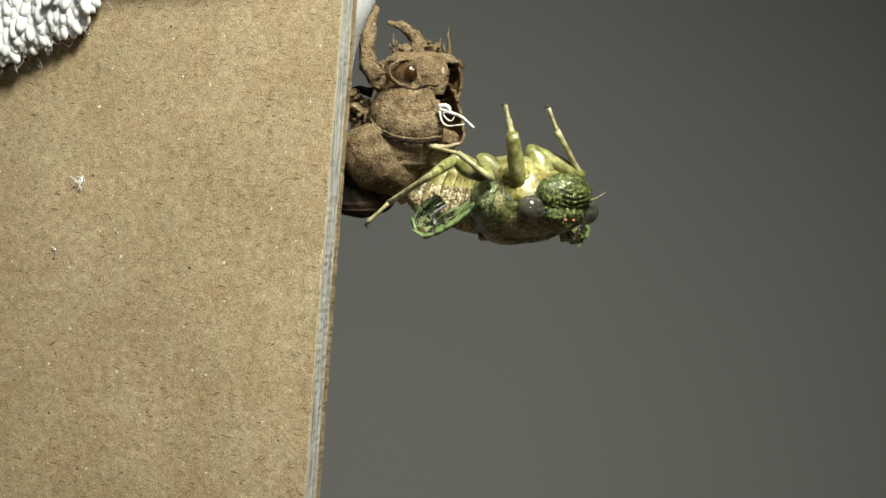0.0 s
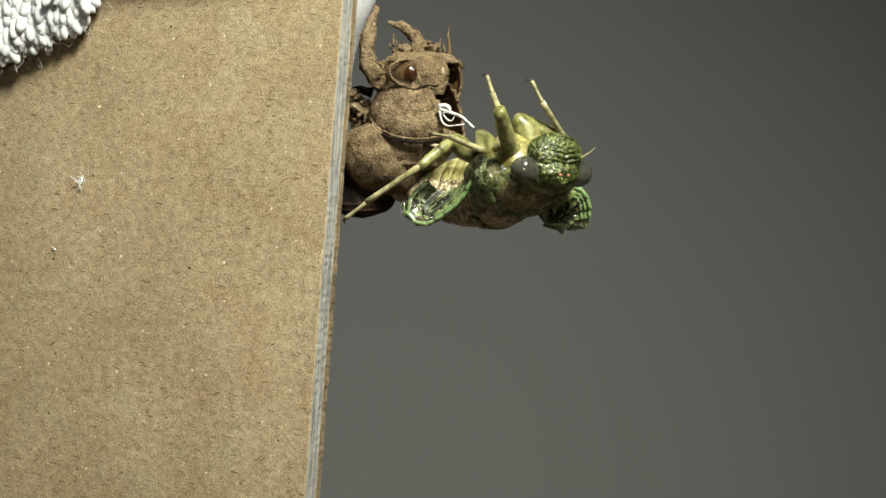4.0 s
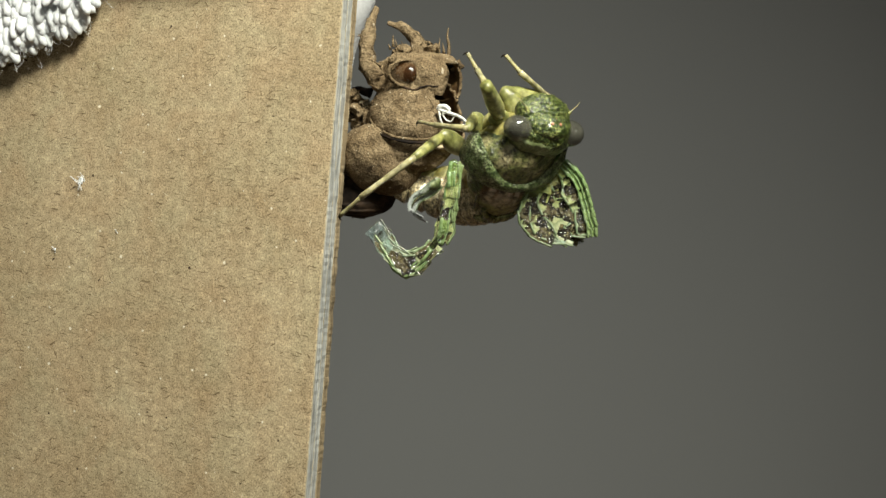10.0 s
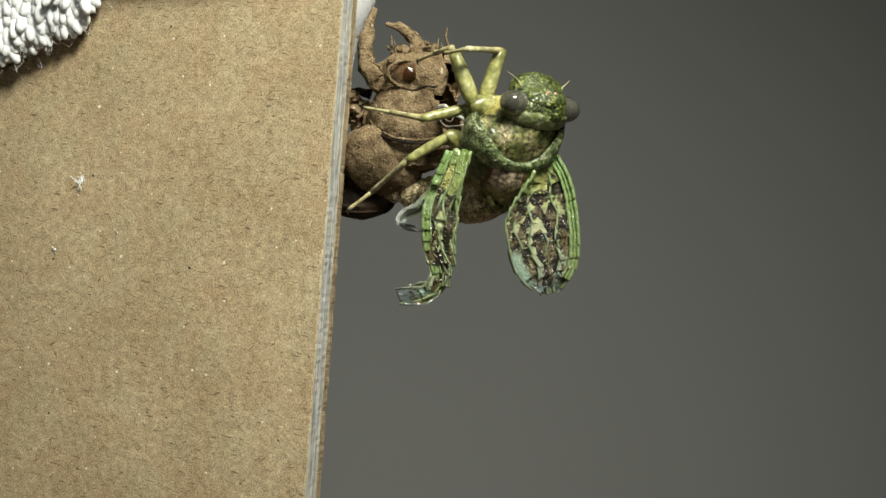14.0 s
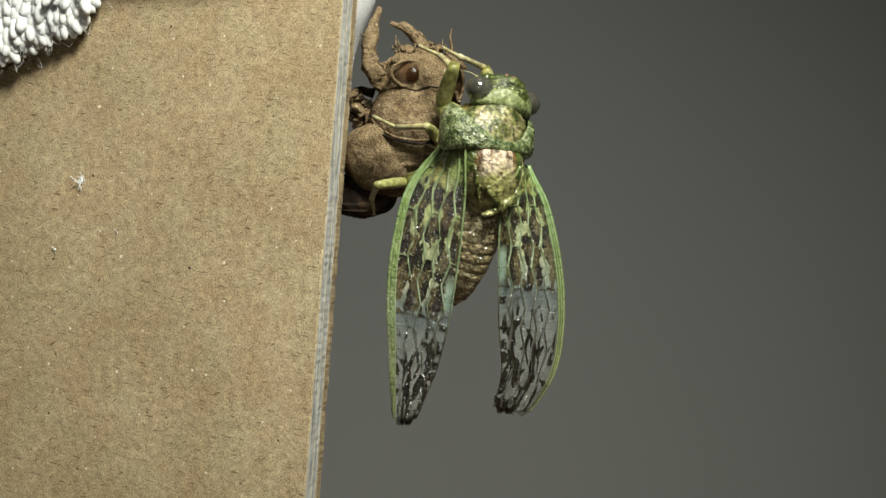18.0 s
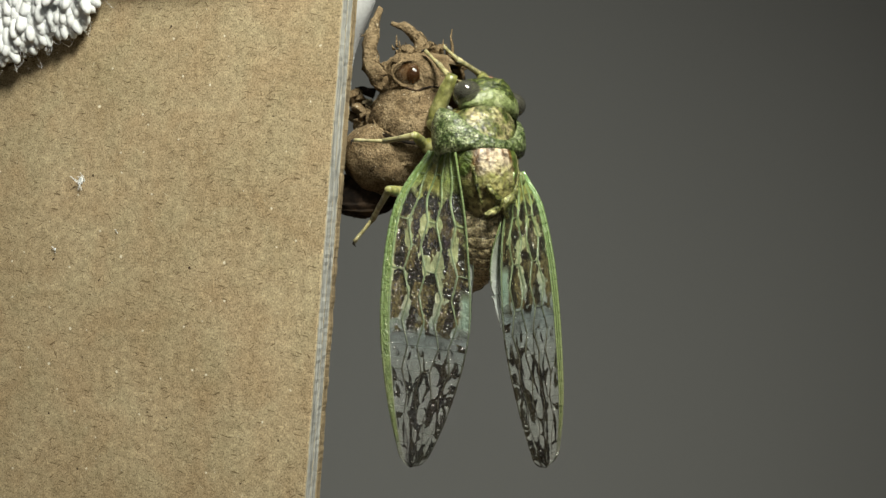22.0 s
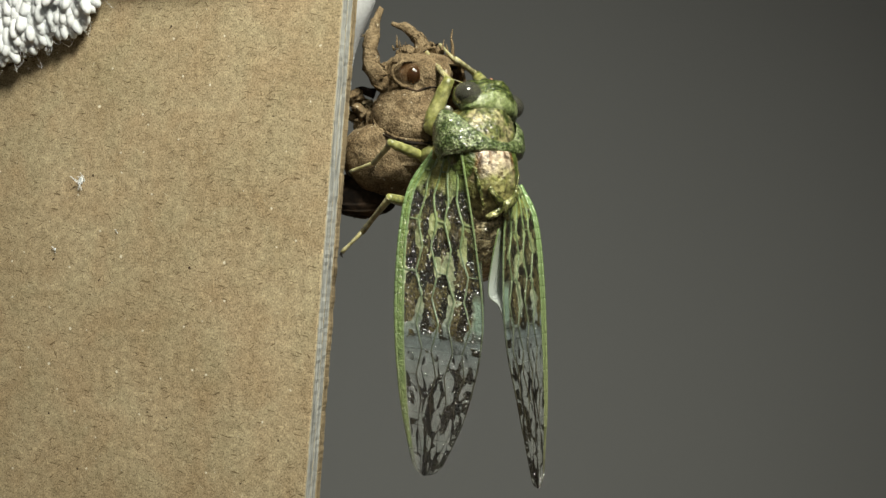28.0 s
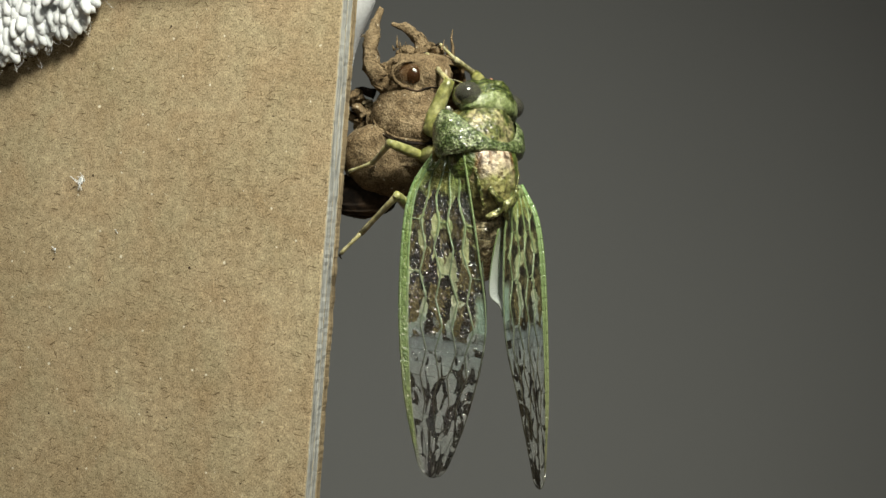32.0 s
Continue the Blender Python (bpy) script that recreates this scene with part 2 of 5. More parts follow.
    # the membrane lets the ground behind it through, least at the root and in the dark cells
    solid = ramp(t, u, [(0.0, grey(1.0)), (0.22, grey(0.97)), (0.35, grey(0.9)), (0.54, grey(0.82)), (0.62, grey(0.45)), (0.75, grey(0.36)), (1.0, grey(0.36))])
    alpha = maths(t, "MAXIMUM", maths(t, "MAXIMUM", solid, front), maths(t, "MULTIPLY", ink, 0.96))
    if pale:
        alpha = maths(t, "ADD", 0.88, 0.0)
    ln.new(alpha, b.inputs["Alpha"])
    b.inputs["Roughness"].default_value = 0.5
    b.inputs["Specular IOR Level"].default_value = 0.08
    wr = noise_at(t, 1.0, 3, stretched(t, ln, vec, 110, 34), 0.7)
    bump(t, b, wr, 1.0, 0.0004)
    b.inputs["Coat Weight"].default_value, b.inputs["Coat Roughness"].default_value = (0.3 if pale else 1.0), 0.12
    b.inputs["Coat IOR"].default_value = 1.8
    n = node(t, "ShaderNodeBump", Strength=1.0, Distance=0.0006)
    ln.new(noise_at(t, 1.0, 1, stretched(t, ln, vec, 92, 30), 0.6), n.inputs["Height"])
    ln.new(n.outputs["Normal"], b.inputs["Coat Normal"])
    return m


def vein_material():
    m, t, b, ln = material("wing_vein")
    vec, u, v = wing_uv(t, ln, "wing")
    f = noise_at(t, 1.0, 2, stretched(t, ln, vec, 40, 10))
    green = ramp(t, u, [(0.0, (0.21, 0.29, 0.10)), (0.4, (0.17, 0.22, 0.11)), (0.54, (0.15, 0.19, 0.11)), (0.62, (0.10, 0.11, 0.08)), (0.70, (0.06, 0.057, 0.038)), (1.0, (0.04, 0.036, 0.026))])
    front = maths(t, "MULTIPLY", ramp(t, v, [(0.115, grey(1)), (0.135, grey(0))]), ramp(t, u, [(0.90, grey(1)), (0.99, grey(0))]))
    green = mix(t, front, green, ramp(t, u, [(0.0, (0.18, 0.29, 0.10)), (0.5, (0.16, 0.22, 0.09)), (0.75, (0.19, 0.215, 0.10)), (0.9, (0.16, 0.16, 0.09))]))
    tip = ramp(t, u, [(0.55, grey(0.15)), (0.75, grey(1))])
    spots = mix(t, 1.0, ramp(t, f, [(0.5, grey(0)), (0.56, grey(1))]), tip, "MULTIPLY")
    spots = mix(t, 1.0, spots, ramp(t, v, [(0.12, grey(0)), (0.2, grey(1))]), "MULTIPLY")
    ln.new(mix(t, spots, green, (0.02, 0.014, 0.008)), b.inputs["Base Color"])
    b.inputs["Roughness"].default_value = 0.28
    bump(t, b, noise_at(t, 1.0, 2, stretched(t, ln, vec, 120, 60)), 0.5, 0.0003)
    b.inputs["Coat Weight"].default_value, b.inputs["Coat Roughness"].default_value, b.inputs["Coat IOR"].default_value = 1.0, 0.08, 1.75
    return m


def back_material():
    """The back plate: pinkish with brown streaks in front, olive and golden behind."""
    m, t, b, ln = material("back_plate_skin")
    c = t.nodes.new("ShaderNodeTexCoord")
    sep = t.nodes.new("ShaderNodeSeparateXYZ")
    ln.new(c.outputs["Object"], sep.inputs[0])
    big, small = noise_at(t, 380, 3), noise_at(t, 1500, 4)
    side = maths(t, "ABSOLUTE", maths(t, "ADD", sep.outputs[0], 0.0013))
    pos = maths(t, "ADD", maths(t, "DIVIDE", sep.outputs[1], -0.0145), maths(t, "MULTIPLY", maths(t, "SUBTRACT", big, 0.5), 0.35))
    along = ramp(t, pos, [(0.44, (0.55, 0.43, 0.34)), (0.62, (0.48, 0.40, 0.26)), (0.72, (0.24, 0.24, 0.08)), (0.84, (0.34, 0.31, 0.12)), (0.95, (0.42, 0.36, 0.17))])
    lane = maths(t, "ADD", maths(t, "DIVIDE", side, 0.0040), maths(t, "MULTIPLY", maths(t, "SUBTRACT", big, 0.5), 0.12))
    # narrow lines beside the middle, then a rusty wedge and a dark green leaf on each side
    tone = ramp(t, lane, [(0.0, (0.50, 0.42, 0.16)), (0.05, (0.50, 0.42, 0.16)), (0.20, (0.20, 0.11, 0.05)), (0.28, (0.22, 0.12, 0.05)), (0.44, (0.13, 0.07, 0.03)), (0.56, (0.16, 0.09, 0.03)), (0.62, (0.07, 0.10, 0.018)), (0.88, (0.10, 0.13, 0.03)), (1.0, (0.34, 0.34, 0.12))])
    streak = ramp(t, lane, [(0.0, grey(0.8)), (0.04, grey(0.8)), (0.06, grey(0)), (0.19, grey(0)), (0.22, grey(0.9)), (0.27, grey(0.9)), (0.30, grey(0)), (0.43, grey(0)), (0.48, grey(1)), (0.9, grey(1)), (1.0, grey(0.6))])
    fade = ramp(t, maths(t, "SUBTRACT", pos, maths(t, "MULTIPLY", lane, 0.35)), [(0.42, grey(1)), (0.50, grey(0.15))])
    col = mix(t, maths(t, "MULTIPLY", streak, fade), along, tone)
    spots = noise_at(t, 700, 3)
    col = mix(t, ramp(t, spots, [(0.57, grey(0)), (0.61, grey(0.8))]), col, (0.08, 0.055, 0.022))
    col = mix(t, 1.0, col, ramp(t, small, [(0.34, grey(0.35)), (0.66, grey(1.4))]), "MULTIPLY")
    ln.new(col, b.inputs["Base Color"])
    b.inputs["Roughness"].default_value = 0.42
    b.inputs["Metallic"].default_value = 0.04
    bump(t, b, noise_at(t, 1300, 4), 1.0, 0.0005)
    wet_coat(t, b, 0.4, 1700)
    return m


def wall_material():
    m, t, b, ln = material("grey_wall_paint")
    c = t.nodes.new("ShaderNodeTexCoord")
    mp = t.nodes.new("ShaderNodeMapping")
    mp.inputs["Scale"].default_value = (5.0, 5.0, 1.4)
    ln.new(c.outputs["Object"], mp.inputs["Vector"])
    ln.new(ramp(t, noise_at(t, 1.0, 1, mp.outputs["Vector"]), [(0.3, (0.285, 0.292, 0.295)), (0.7, (0.32, 0.33, 0.333))]), b.inputs["Base Color"])
    b.inputs["Roughness"].default_value = 0.8
    return m


KRAFT = kraft_material()
CORE_GREY = layer_material("grey_board_core", (0.16, 0.16, 0.15), (0.47, 0.47, 0.44))
CORE_TAN = layer_material("tan_board_core", (0.07, 0.048, 0.025), (0.34, 0.26, 0.15))
CREAM = layer_material("cream_board_core", (0.30, 0.26, 0.18), (0.50, 0.44, 0.33))
WALL = wall_material()
PLASTER = mottled("white_plaster", (0.7, 0.7, 0.68), (0.74, 0.74, 0.72), (0.78, 0.78, 0.76), 3, 0.9, 0.1)
TABLE_WOOD = mottled("oak_table_wood", (0.16, 0.10, 0.05), (0.22, 0.14, 0.08), (0.28, 0.18, 0.10), 12, 0.5, 0.2)
COTTON = mottled("white_cotton", (0.62, 0.635, 0.65), (0.66, 0.67, 0.68), (0.70, 0.70, 0.70), 300, 0.95, 0.2, fine=9.0, sub=0.9, spec=0.1, soft=True)
COTTON.node_tree.nodes["Principled BSDF"].inputs["Subsurface Radius"].default_value = (0.002, 0.002, 0.002)
MUD = mud_material()
# near-black shell: dark claw and seam, and shade painted on the abdomen's underside
SHELL_DARK_AND_SHADE = mottled("dark_shell_and_shade", (0.008, 0.005, 0.003), (0.02, 0.012, 0.007), (0.05, 0.03, 0.016), 300, 0.8, 0.8, spec=0.2)
INNER = mottled("inner_shell_skin", (0.03, 0.017, 0.008), (0.09, 0.05, 0.022), (0.20, 0.12, 0.05), 350, 0.4, 0.5)
PALE_RIM = mottled("pale_shell_rim", (0.35, 0.26, 0.14), (0.45, 0.36, 0.22), (0.55, 0.46, 0.3), 400, 0.7, 0.4)
THREAD = mottled("white_lining_thread", (0.7, 0.68, 0.62), (0.8, 0.78, 0.72), (0.85, 0.84, 0.8), 500, 0.5, 0.2)
HEAD_GREEN = mottled("mottled_green_head", (0.010, 0.015, 0.004), (0.062, 0.09, 0.018), (0.27, 0.28, 0.09), 2300, 0.33, 1.0, 0.0002, 2.2, 0.3, lo=0.34, hi=0.68, wet=1.0)
BAND_GREEN = mottled("pale_green_band", (0.13, 0.17, 0.06), (0.20, 0.24, 0.095), (0.30, 0.33, 0.17), 700, 0.38, 0.7, 0.00014, 4.0, wet=0.5)
PRON_GREEN = mottled("mottled_green_collar", (0.035, 0.055, 0.014), (0.115, 0.15, 0.055), (0.29, 0.32, 0.18), 1200, 0.36, 1.0, 0.0002, 3.6, 0.05, lo=0.38, hi=0.66, wet=1.0)
PRON_TAN = mottled("coppery_collar_patch", (0.03, 0.045, 0.010), (0.125, 0.13, 0.043), (0.30, 0.26, 0.14), 560, 0.40, 1.0, 0.0002, 3.6, 0.05, wet=1.0)
MESO_OLIVE = mottled("olive_back_plate", (0.03, 0.035, 0.01), (0.14, 0.15, 0.045), (0.40, 0.38, 0.17), 1000, 0.25, 1.0, 0.0002, 3.6, 0.3, wet=1.0)
ABD_TAN = mottled("tan_abdomen_ring", (0.10, 0.075, 0.036), (0.38, 0.31, 0.17), (0.66, 0.56, 0.36), 1000, 0.3, 1.0, 0.0002, 3.6, 0.15, wet=1.0)
BELLY = mottled("pale_yellow_belly", (0.17, 0.14, 0.035), (0.31, 0.275, 0.085), (0.46, 0.43, 0.20), 330, 0.35, 0.6, 0.00012, 4.0, sub=0.35, wet=0.4)
LEG = mottled("pale_yellow_green_leg", (0.16, 0.165, 0.045), (0.245, 0.245, 0.08), (0.37, 0.36, 0.16), 330, 0.35, 0.3, 0.00006, 4.0, sub=0.3, wet=0.4)
LEG_PALE = mottled("pale_straw_shank", (0.27, 0.24, 0.11), (0.36, 0.325, 0.17), (0.47, 0.43, 0.26), 260, 0.4, 0.3, 0.00006, sub=0.25, wet=0.4)
CLAW = mottled("dark_claw", (0.01, 0.008, 0.005), (0.02, 0.015, 0.01), (0.04, 0.03, 0.02), 600, 0.4, 0.2)
EYE = eye_material("smoky_grey_eye", (0.068, 0.066, 0.052), 0.74)
PUPIL = mottled("black_eye_spot", (0.002, 0.002, 0.002), (0.004, 0.004, 0.003), (0.006, 0.006, 0.005), 900, 0.15, 0.05)
AMBER = eye_material("amber_shell_eye", (0.085, 0.036, 0.013), 0.42)
OCELLUS = mottled("pink_ocellus", (0.35, 0.13, 0.08), (0.45, 0.2, 0.12), (0.6, 0.3, 0.2), 900, 0.15, 0.05)
WING = wing_material("blotched_wing_membrane")
HIND = wing_material("pale_hindwing_membrane", True)
VEIN = vein_material()
BACK = back_material()


# ---- mesh tools; shapes in grid steps ----
def mesh_of(name, verts, faces, mats, slots=None, smooth=True, uvs=None, scale=G):
    me = bpy.data.meshes.new(name)
    me.from_pydata([tuple(Vector(v) * scale) for v in verts], [], faces)
    for m in mats:
        me.materials.append(m)
    if slots is not None:
        me.polygons.foreach_set("material_index", slots)
    me.polygons.foreach_set("use_smooth", [smooth] * len(faces))
    if uvs is not None:
        for name_uv, k in (("wing", 0), ("cell", 2)):
            layer = me.uv_layers.new(name=name_uv)
            for loop in me.loops:
                layer.data[loop.index].uv = uvs[loop.vertex_index][k:k + 2]
    me.update()
    return me


def part(name, me, parent=None, label="", m=None):
    ob = new(name, me)
    if parent is not None:
        ob.parent = parent
    if m is not None:
        ob.matrix_basis = m
    if label:
        tagged(ob, label)
    return ob


def thing(name, label, category, at=None, group="", kind=""):
    ob = new(name)
    ob.empty_display_size = 0.005
    if at is not None:
        ob.matrix_basis = at
    return tagged(ob, label, category, group, kind)


def rough_up(verts, amount, freq, seed=0.0):
    out = []
    for v in verts:
        v = Vector(v)
        out.append(v + noise.noise_vector(v * freq + Vector((seed, seed * 2, -seed))) * amount)
    return out


def loft(rings, n=24, amount=0.0, freq=0.03, seed=0.0, closed=True):
    """Elliptic rings along y: (y, x, z, half width, half height above, half height below)."""
    verts, faces = [], []
    for y, x, z, w, top, bot in rings:
        for k in range(n):
            a = 2 * math.pi * k / n
            s = math.sin(a)
            verts.append((x + w * math.cos(a), y, z + (top if s > 0 else bot) * s))
    for r in range(len(rings) - 1):
        for k in range(n):
            a, b = r * n + k, r * n + (k + 1) % n
            faces.append((a, a + n, b + n, b))
    if closed:
        faces.append(tuple(range(n)))
        faces.append(tuple(range(len(verts) - 1, len(verts) - 1 - n, -1)))
    if amount:
        verts = rough_up(verts, amount, freq, seed)
    return verts, faces


def egg(y0, y1, w, top, bot, x=0.0, z=0.0, steps=12, n=24, amount=0.0, freq=0.03, seed=0.0, power=0.5):
    """A closed rounded body from y0 to y1."""
    rings = []
    for i in range(steps + 1):
        s = -math.cos(math.pi * i / steps)
        k = max(0.02, (1 - s * s)) ** power
        rings.append(((y0 + y1) / 2 + s * (y1 - y0) / 2, x, z, w * k, top * k, bot * k))
    return loft(rings, n, amount, freq, seed)


def ball(c, r, n=20, steps=12, amount=0.0, freq=0.05, seed=0.0):
    v, f = egg(c[1] - r[1], c[1] + r[1], r[0], r[2], r[2], c[0], c[2], steps, n, amount, freq, seed)
    return v, f


def tube(points, radii, n=8, amount=0.0, freq=0.1, seed=0.0):
    pts = [Vector(p) for p in points]
    verts, faces = [], []
    for i, p in enumerate(pts):
        d = (pts[min(i + 1, len(pts) - 1)] - pts[max(i - 1, 0)]).normalized()
        side = d.cross(Vector((0.31, 0.17, 0.93)))
        side = side.normalized() if side.length > 0.05 else d.cross(Vector((1, 0, 0))).normalized()
        up = d.cross(side)
        r = radii[i] if hasattr(radii, "__len__") else radii
        for k in range(n):
            a = 2 * math.pi * k / n
            verts.append(p + (side * math.cos(a) + up * math.sin(a)) * r)
    for i in range(len(pts) - 1):
        for k in range(n):
            a, b = i * n + k, i * n + (k + 1) % n
            faces.append((a, b, b + n, a + n))
    faces.append(tuple(range(n - 1, -1, -1)))
    faces.append(tuple(range(len(verts) - n, len(verts))))
    if amount:
        verts = rough_up(verts, amount, freq, seed)
    return verts, faces


def smooth_line(points, steps=4):
    """A Catmull-Rom line through the points."""
    p = [Vector(q) for q in points]
    p = [2 * p[0] - p[1], *p, 2 * p[-1] - p[-2]]
    out = []
    for i in range(1, len(p) - 2):
        for k in range(steps):
            s = k / steps
            out.append(0.5 * ((2 * p[i]) + (p[i + 1] - p[i - 1]) * s + (2 * p[i - 1] - 5 * p[i] + 4 * p[i + 1] - p[i + 2]) * s * s
                              + (3 * p[i] - p[i - 1] - 3 * p[i + 1] + p[i + 2]) * s ** 3))
    out.append(p[-2])
    return out


def taper(values, count):
    """Radii spread over count points."""
    x = np.linspace(0, len(values) - 1, count)
    return list(np.interp(x, range(len(values)), values))


def joined(*shapes):
    """Several shapes in one mesh, each with its own material slot: (verts, faces, slot)."""
    verts, faces, slots = [], [], []
    for v, f, s in shapes:
        o = len(verts)
        verts += [Vector(q) for q in v]
        faces += [tuple(i + o for i in q) for q in f]
        slots += [s] * len(f)
    return verts, faces, slots


def box(x0, x1, y0, y1, z0, z1):
    v = [(x, y, z) for x in (x0, x1) for y in (y0, y1) for z in (z0, z1)]
    return v, [(0, 1, 3, 2), (4, 6, 7, 5), (0, 4, 5, 1), (2, 3, 7, 6), (0, 2, 6, 4), (1, 5, 7, 3)]


def basis(origin, x, y, z):
    m = Matrix((x, y, z)).transposed().to_4x4()
    m.translation = origin
    return m


# ---- the room, plain beyond what the lens sees ----
def structure(name, b, mat, label, category):
    v, f = box(*b)
    return tagged(new(name, mesh_of(name, v, f, [mat], smooth=False, scale=1.0)), label, category, kind="structure")


structure("wall_north", (-1.6, 1.6, 0.46, 0.54, 0, 2.4), WALL, "plain grey painted wall far behind the board", "wall")
structure("wall_south", (-1.6, 1.6, -1.70, -1.62, 0, 2.4), PLASTER, "plain white plastered wall", "wall")
structure("wall_west", (-1.68, -1.6, -1.70, 0.54, 0, 2.4), PLASTER, "plain white plastered wall", "wall")
structure("wall_east", (1.6, 1.68, -1.70, 0.54, 0, 2.4), PLASTER, "plain white plastered wall", "wall")
structure("floor", (-1.68, 1.68, -1.70, 0.54, -0.1, 0), TABLE_WOOD, "plain brown wooden floor", "floor")
structure("ceiling", (-1.68, 1.68, -1.70, 0.54, 2.4, 2.5), PLASTER, "plain white ceiling", "ceiling")


def table():
    t = thing("table", "brown wooden table under the standing board", "table", pose(0, 0, 0))
    v, f = box(-0.6, 0.6, -0.12, 0.44, TABLE_Z - 0.03, TABLE_Z)
    part("tabletop", mesh_of("tabletop", v, f, [TABLE_WOOD], smooth=False, scale=1.0), t)
    v, f = box(-0.025, 0.025, -0.025, 0.025, 0, TABLE_Z - 0.03)
    leg = mesh_of("leg", v, f, [TABLE_WOOD], smooth=False, scale=1.0)
    for x in (-0.56, 0.56):
        for y in (-0.08, 0.40):
            part("leg", leg, t, "", pose(x, y, 0))


table()


# ---- the chipboard panel ----
BOARD_TURN = radians(23)


def board():
    """Built in its own frame: x along the face, y into the thickness, origin on the front right edge at the lens's height."""
    at = spot(571.5, 441, 40)
    lean = (606 - 536.5) / 882.0 / math.cos(BOARD_TURN)
    t = thing("chipboard_panel", "upright brown kraft-faced chipboard panel with a layered grey edge", "board",
              Matrix.Translation(at) @ Matrix.Rotation(-BOARD_TURN, 4, "Z"))
    low = (TABLE_Z - at.z) / G
    top = 520
    width = 1900
    layers = (("front_liner", 0, 2, KRAFT, 0), ("core_layer", 2, 7, CREAM, -0.4), ("core_layer", 7, 23, CORE_GREY, -0.1), ("core_layer", 23, 25.5, CREAM, -0.5),
              ("core_layer", 25.5, 40, CORE_GREY, -0.1), ("core_layer", 40, 43, CREAM, -0.3), ("back_liner", 43, 58, CORE_TAN, 0.5))
    rnd = random.Random(3)
    for i, (name, y0, y1, mat, inset) in enumerate(layers):
        rows = 1300 if name == "back_liner" else 500
        verts, faces = [], []
        for r in range(rows + 1):
            z = low + (top - low) * r / rows
            rag = (rnd.random() - 0.5) * (1.2 if name != "back_liner" else 0.5) + inset + 0.7 * noise.noise((z * 0.012, i * 7.0, 0))
            if name == "back_liner":
                rag += 2.2 * noise.noise((z * 0.04, 3.0, 0)) + 0.9 * noise.noise((z * 0.13, 5.0, 0))
            x = lean * z + rag
            soft = 1.2 if name == "front_liner" else 0.3
            verts += [(-width, y0, z), (x - soft, y0, z), (x, y0 + soft, z), (x, y1 - 0.02, z), (-width, y1 - 0.02, z)]
        for r in range(rows):
            for k in range(5):
                a, b = r * 5 + k, r * 5 + (k + 1) % 5
                faces.append((a, b, b + 5, a + 5))
        faces += [(4, 3, 2, 1, 0), tuple(rows * 5 + k for k in range(5))]
        part(name, mesh_of(name, verts, faces, [mat], smooth=False), t)
    return t


BOARD = board()


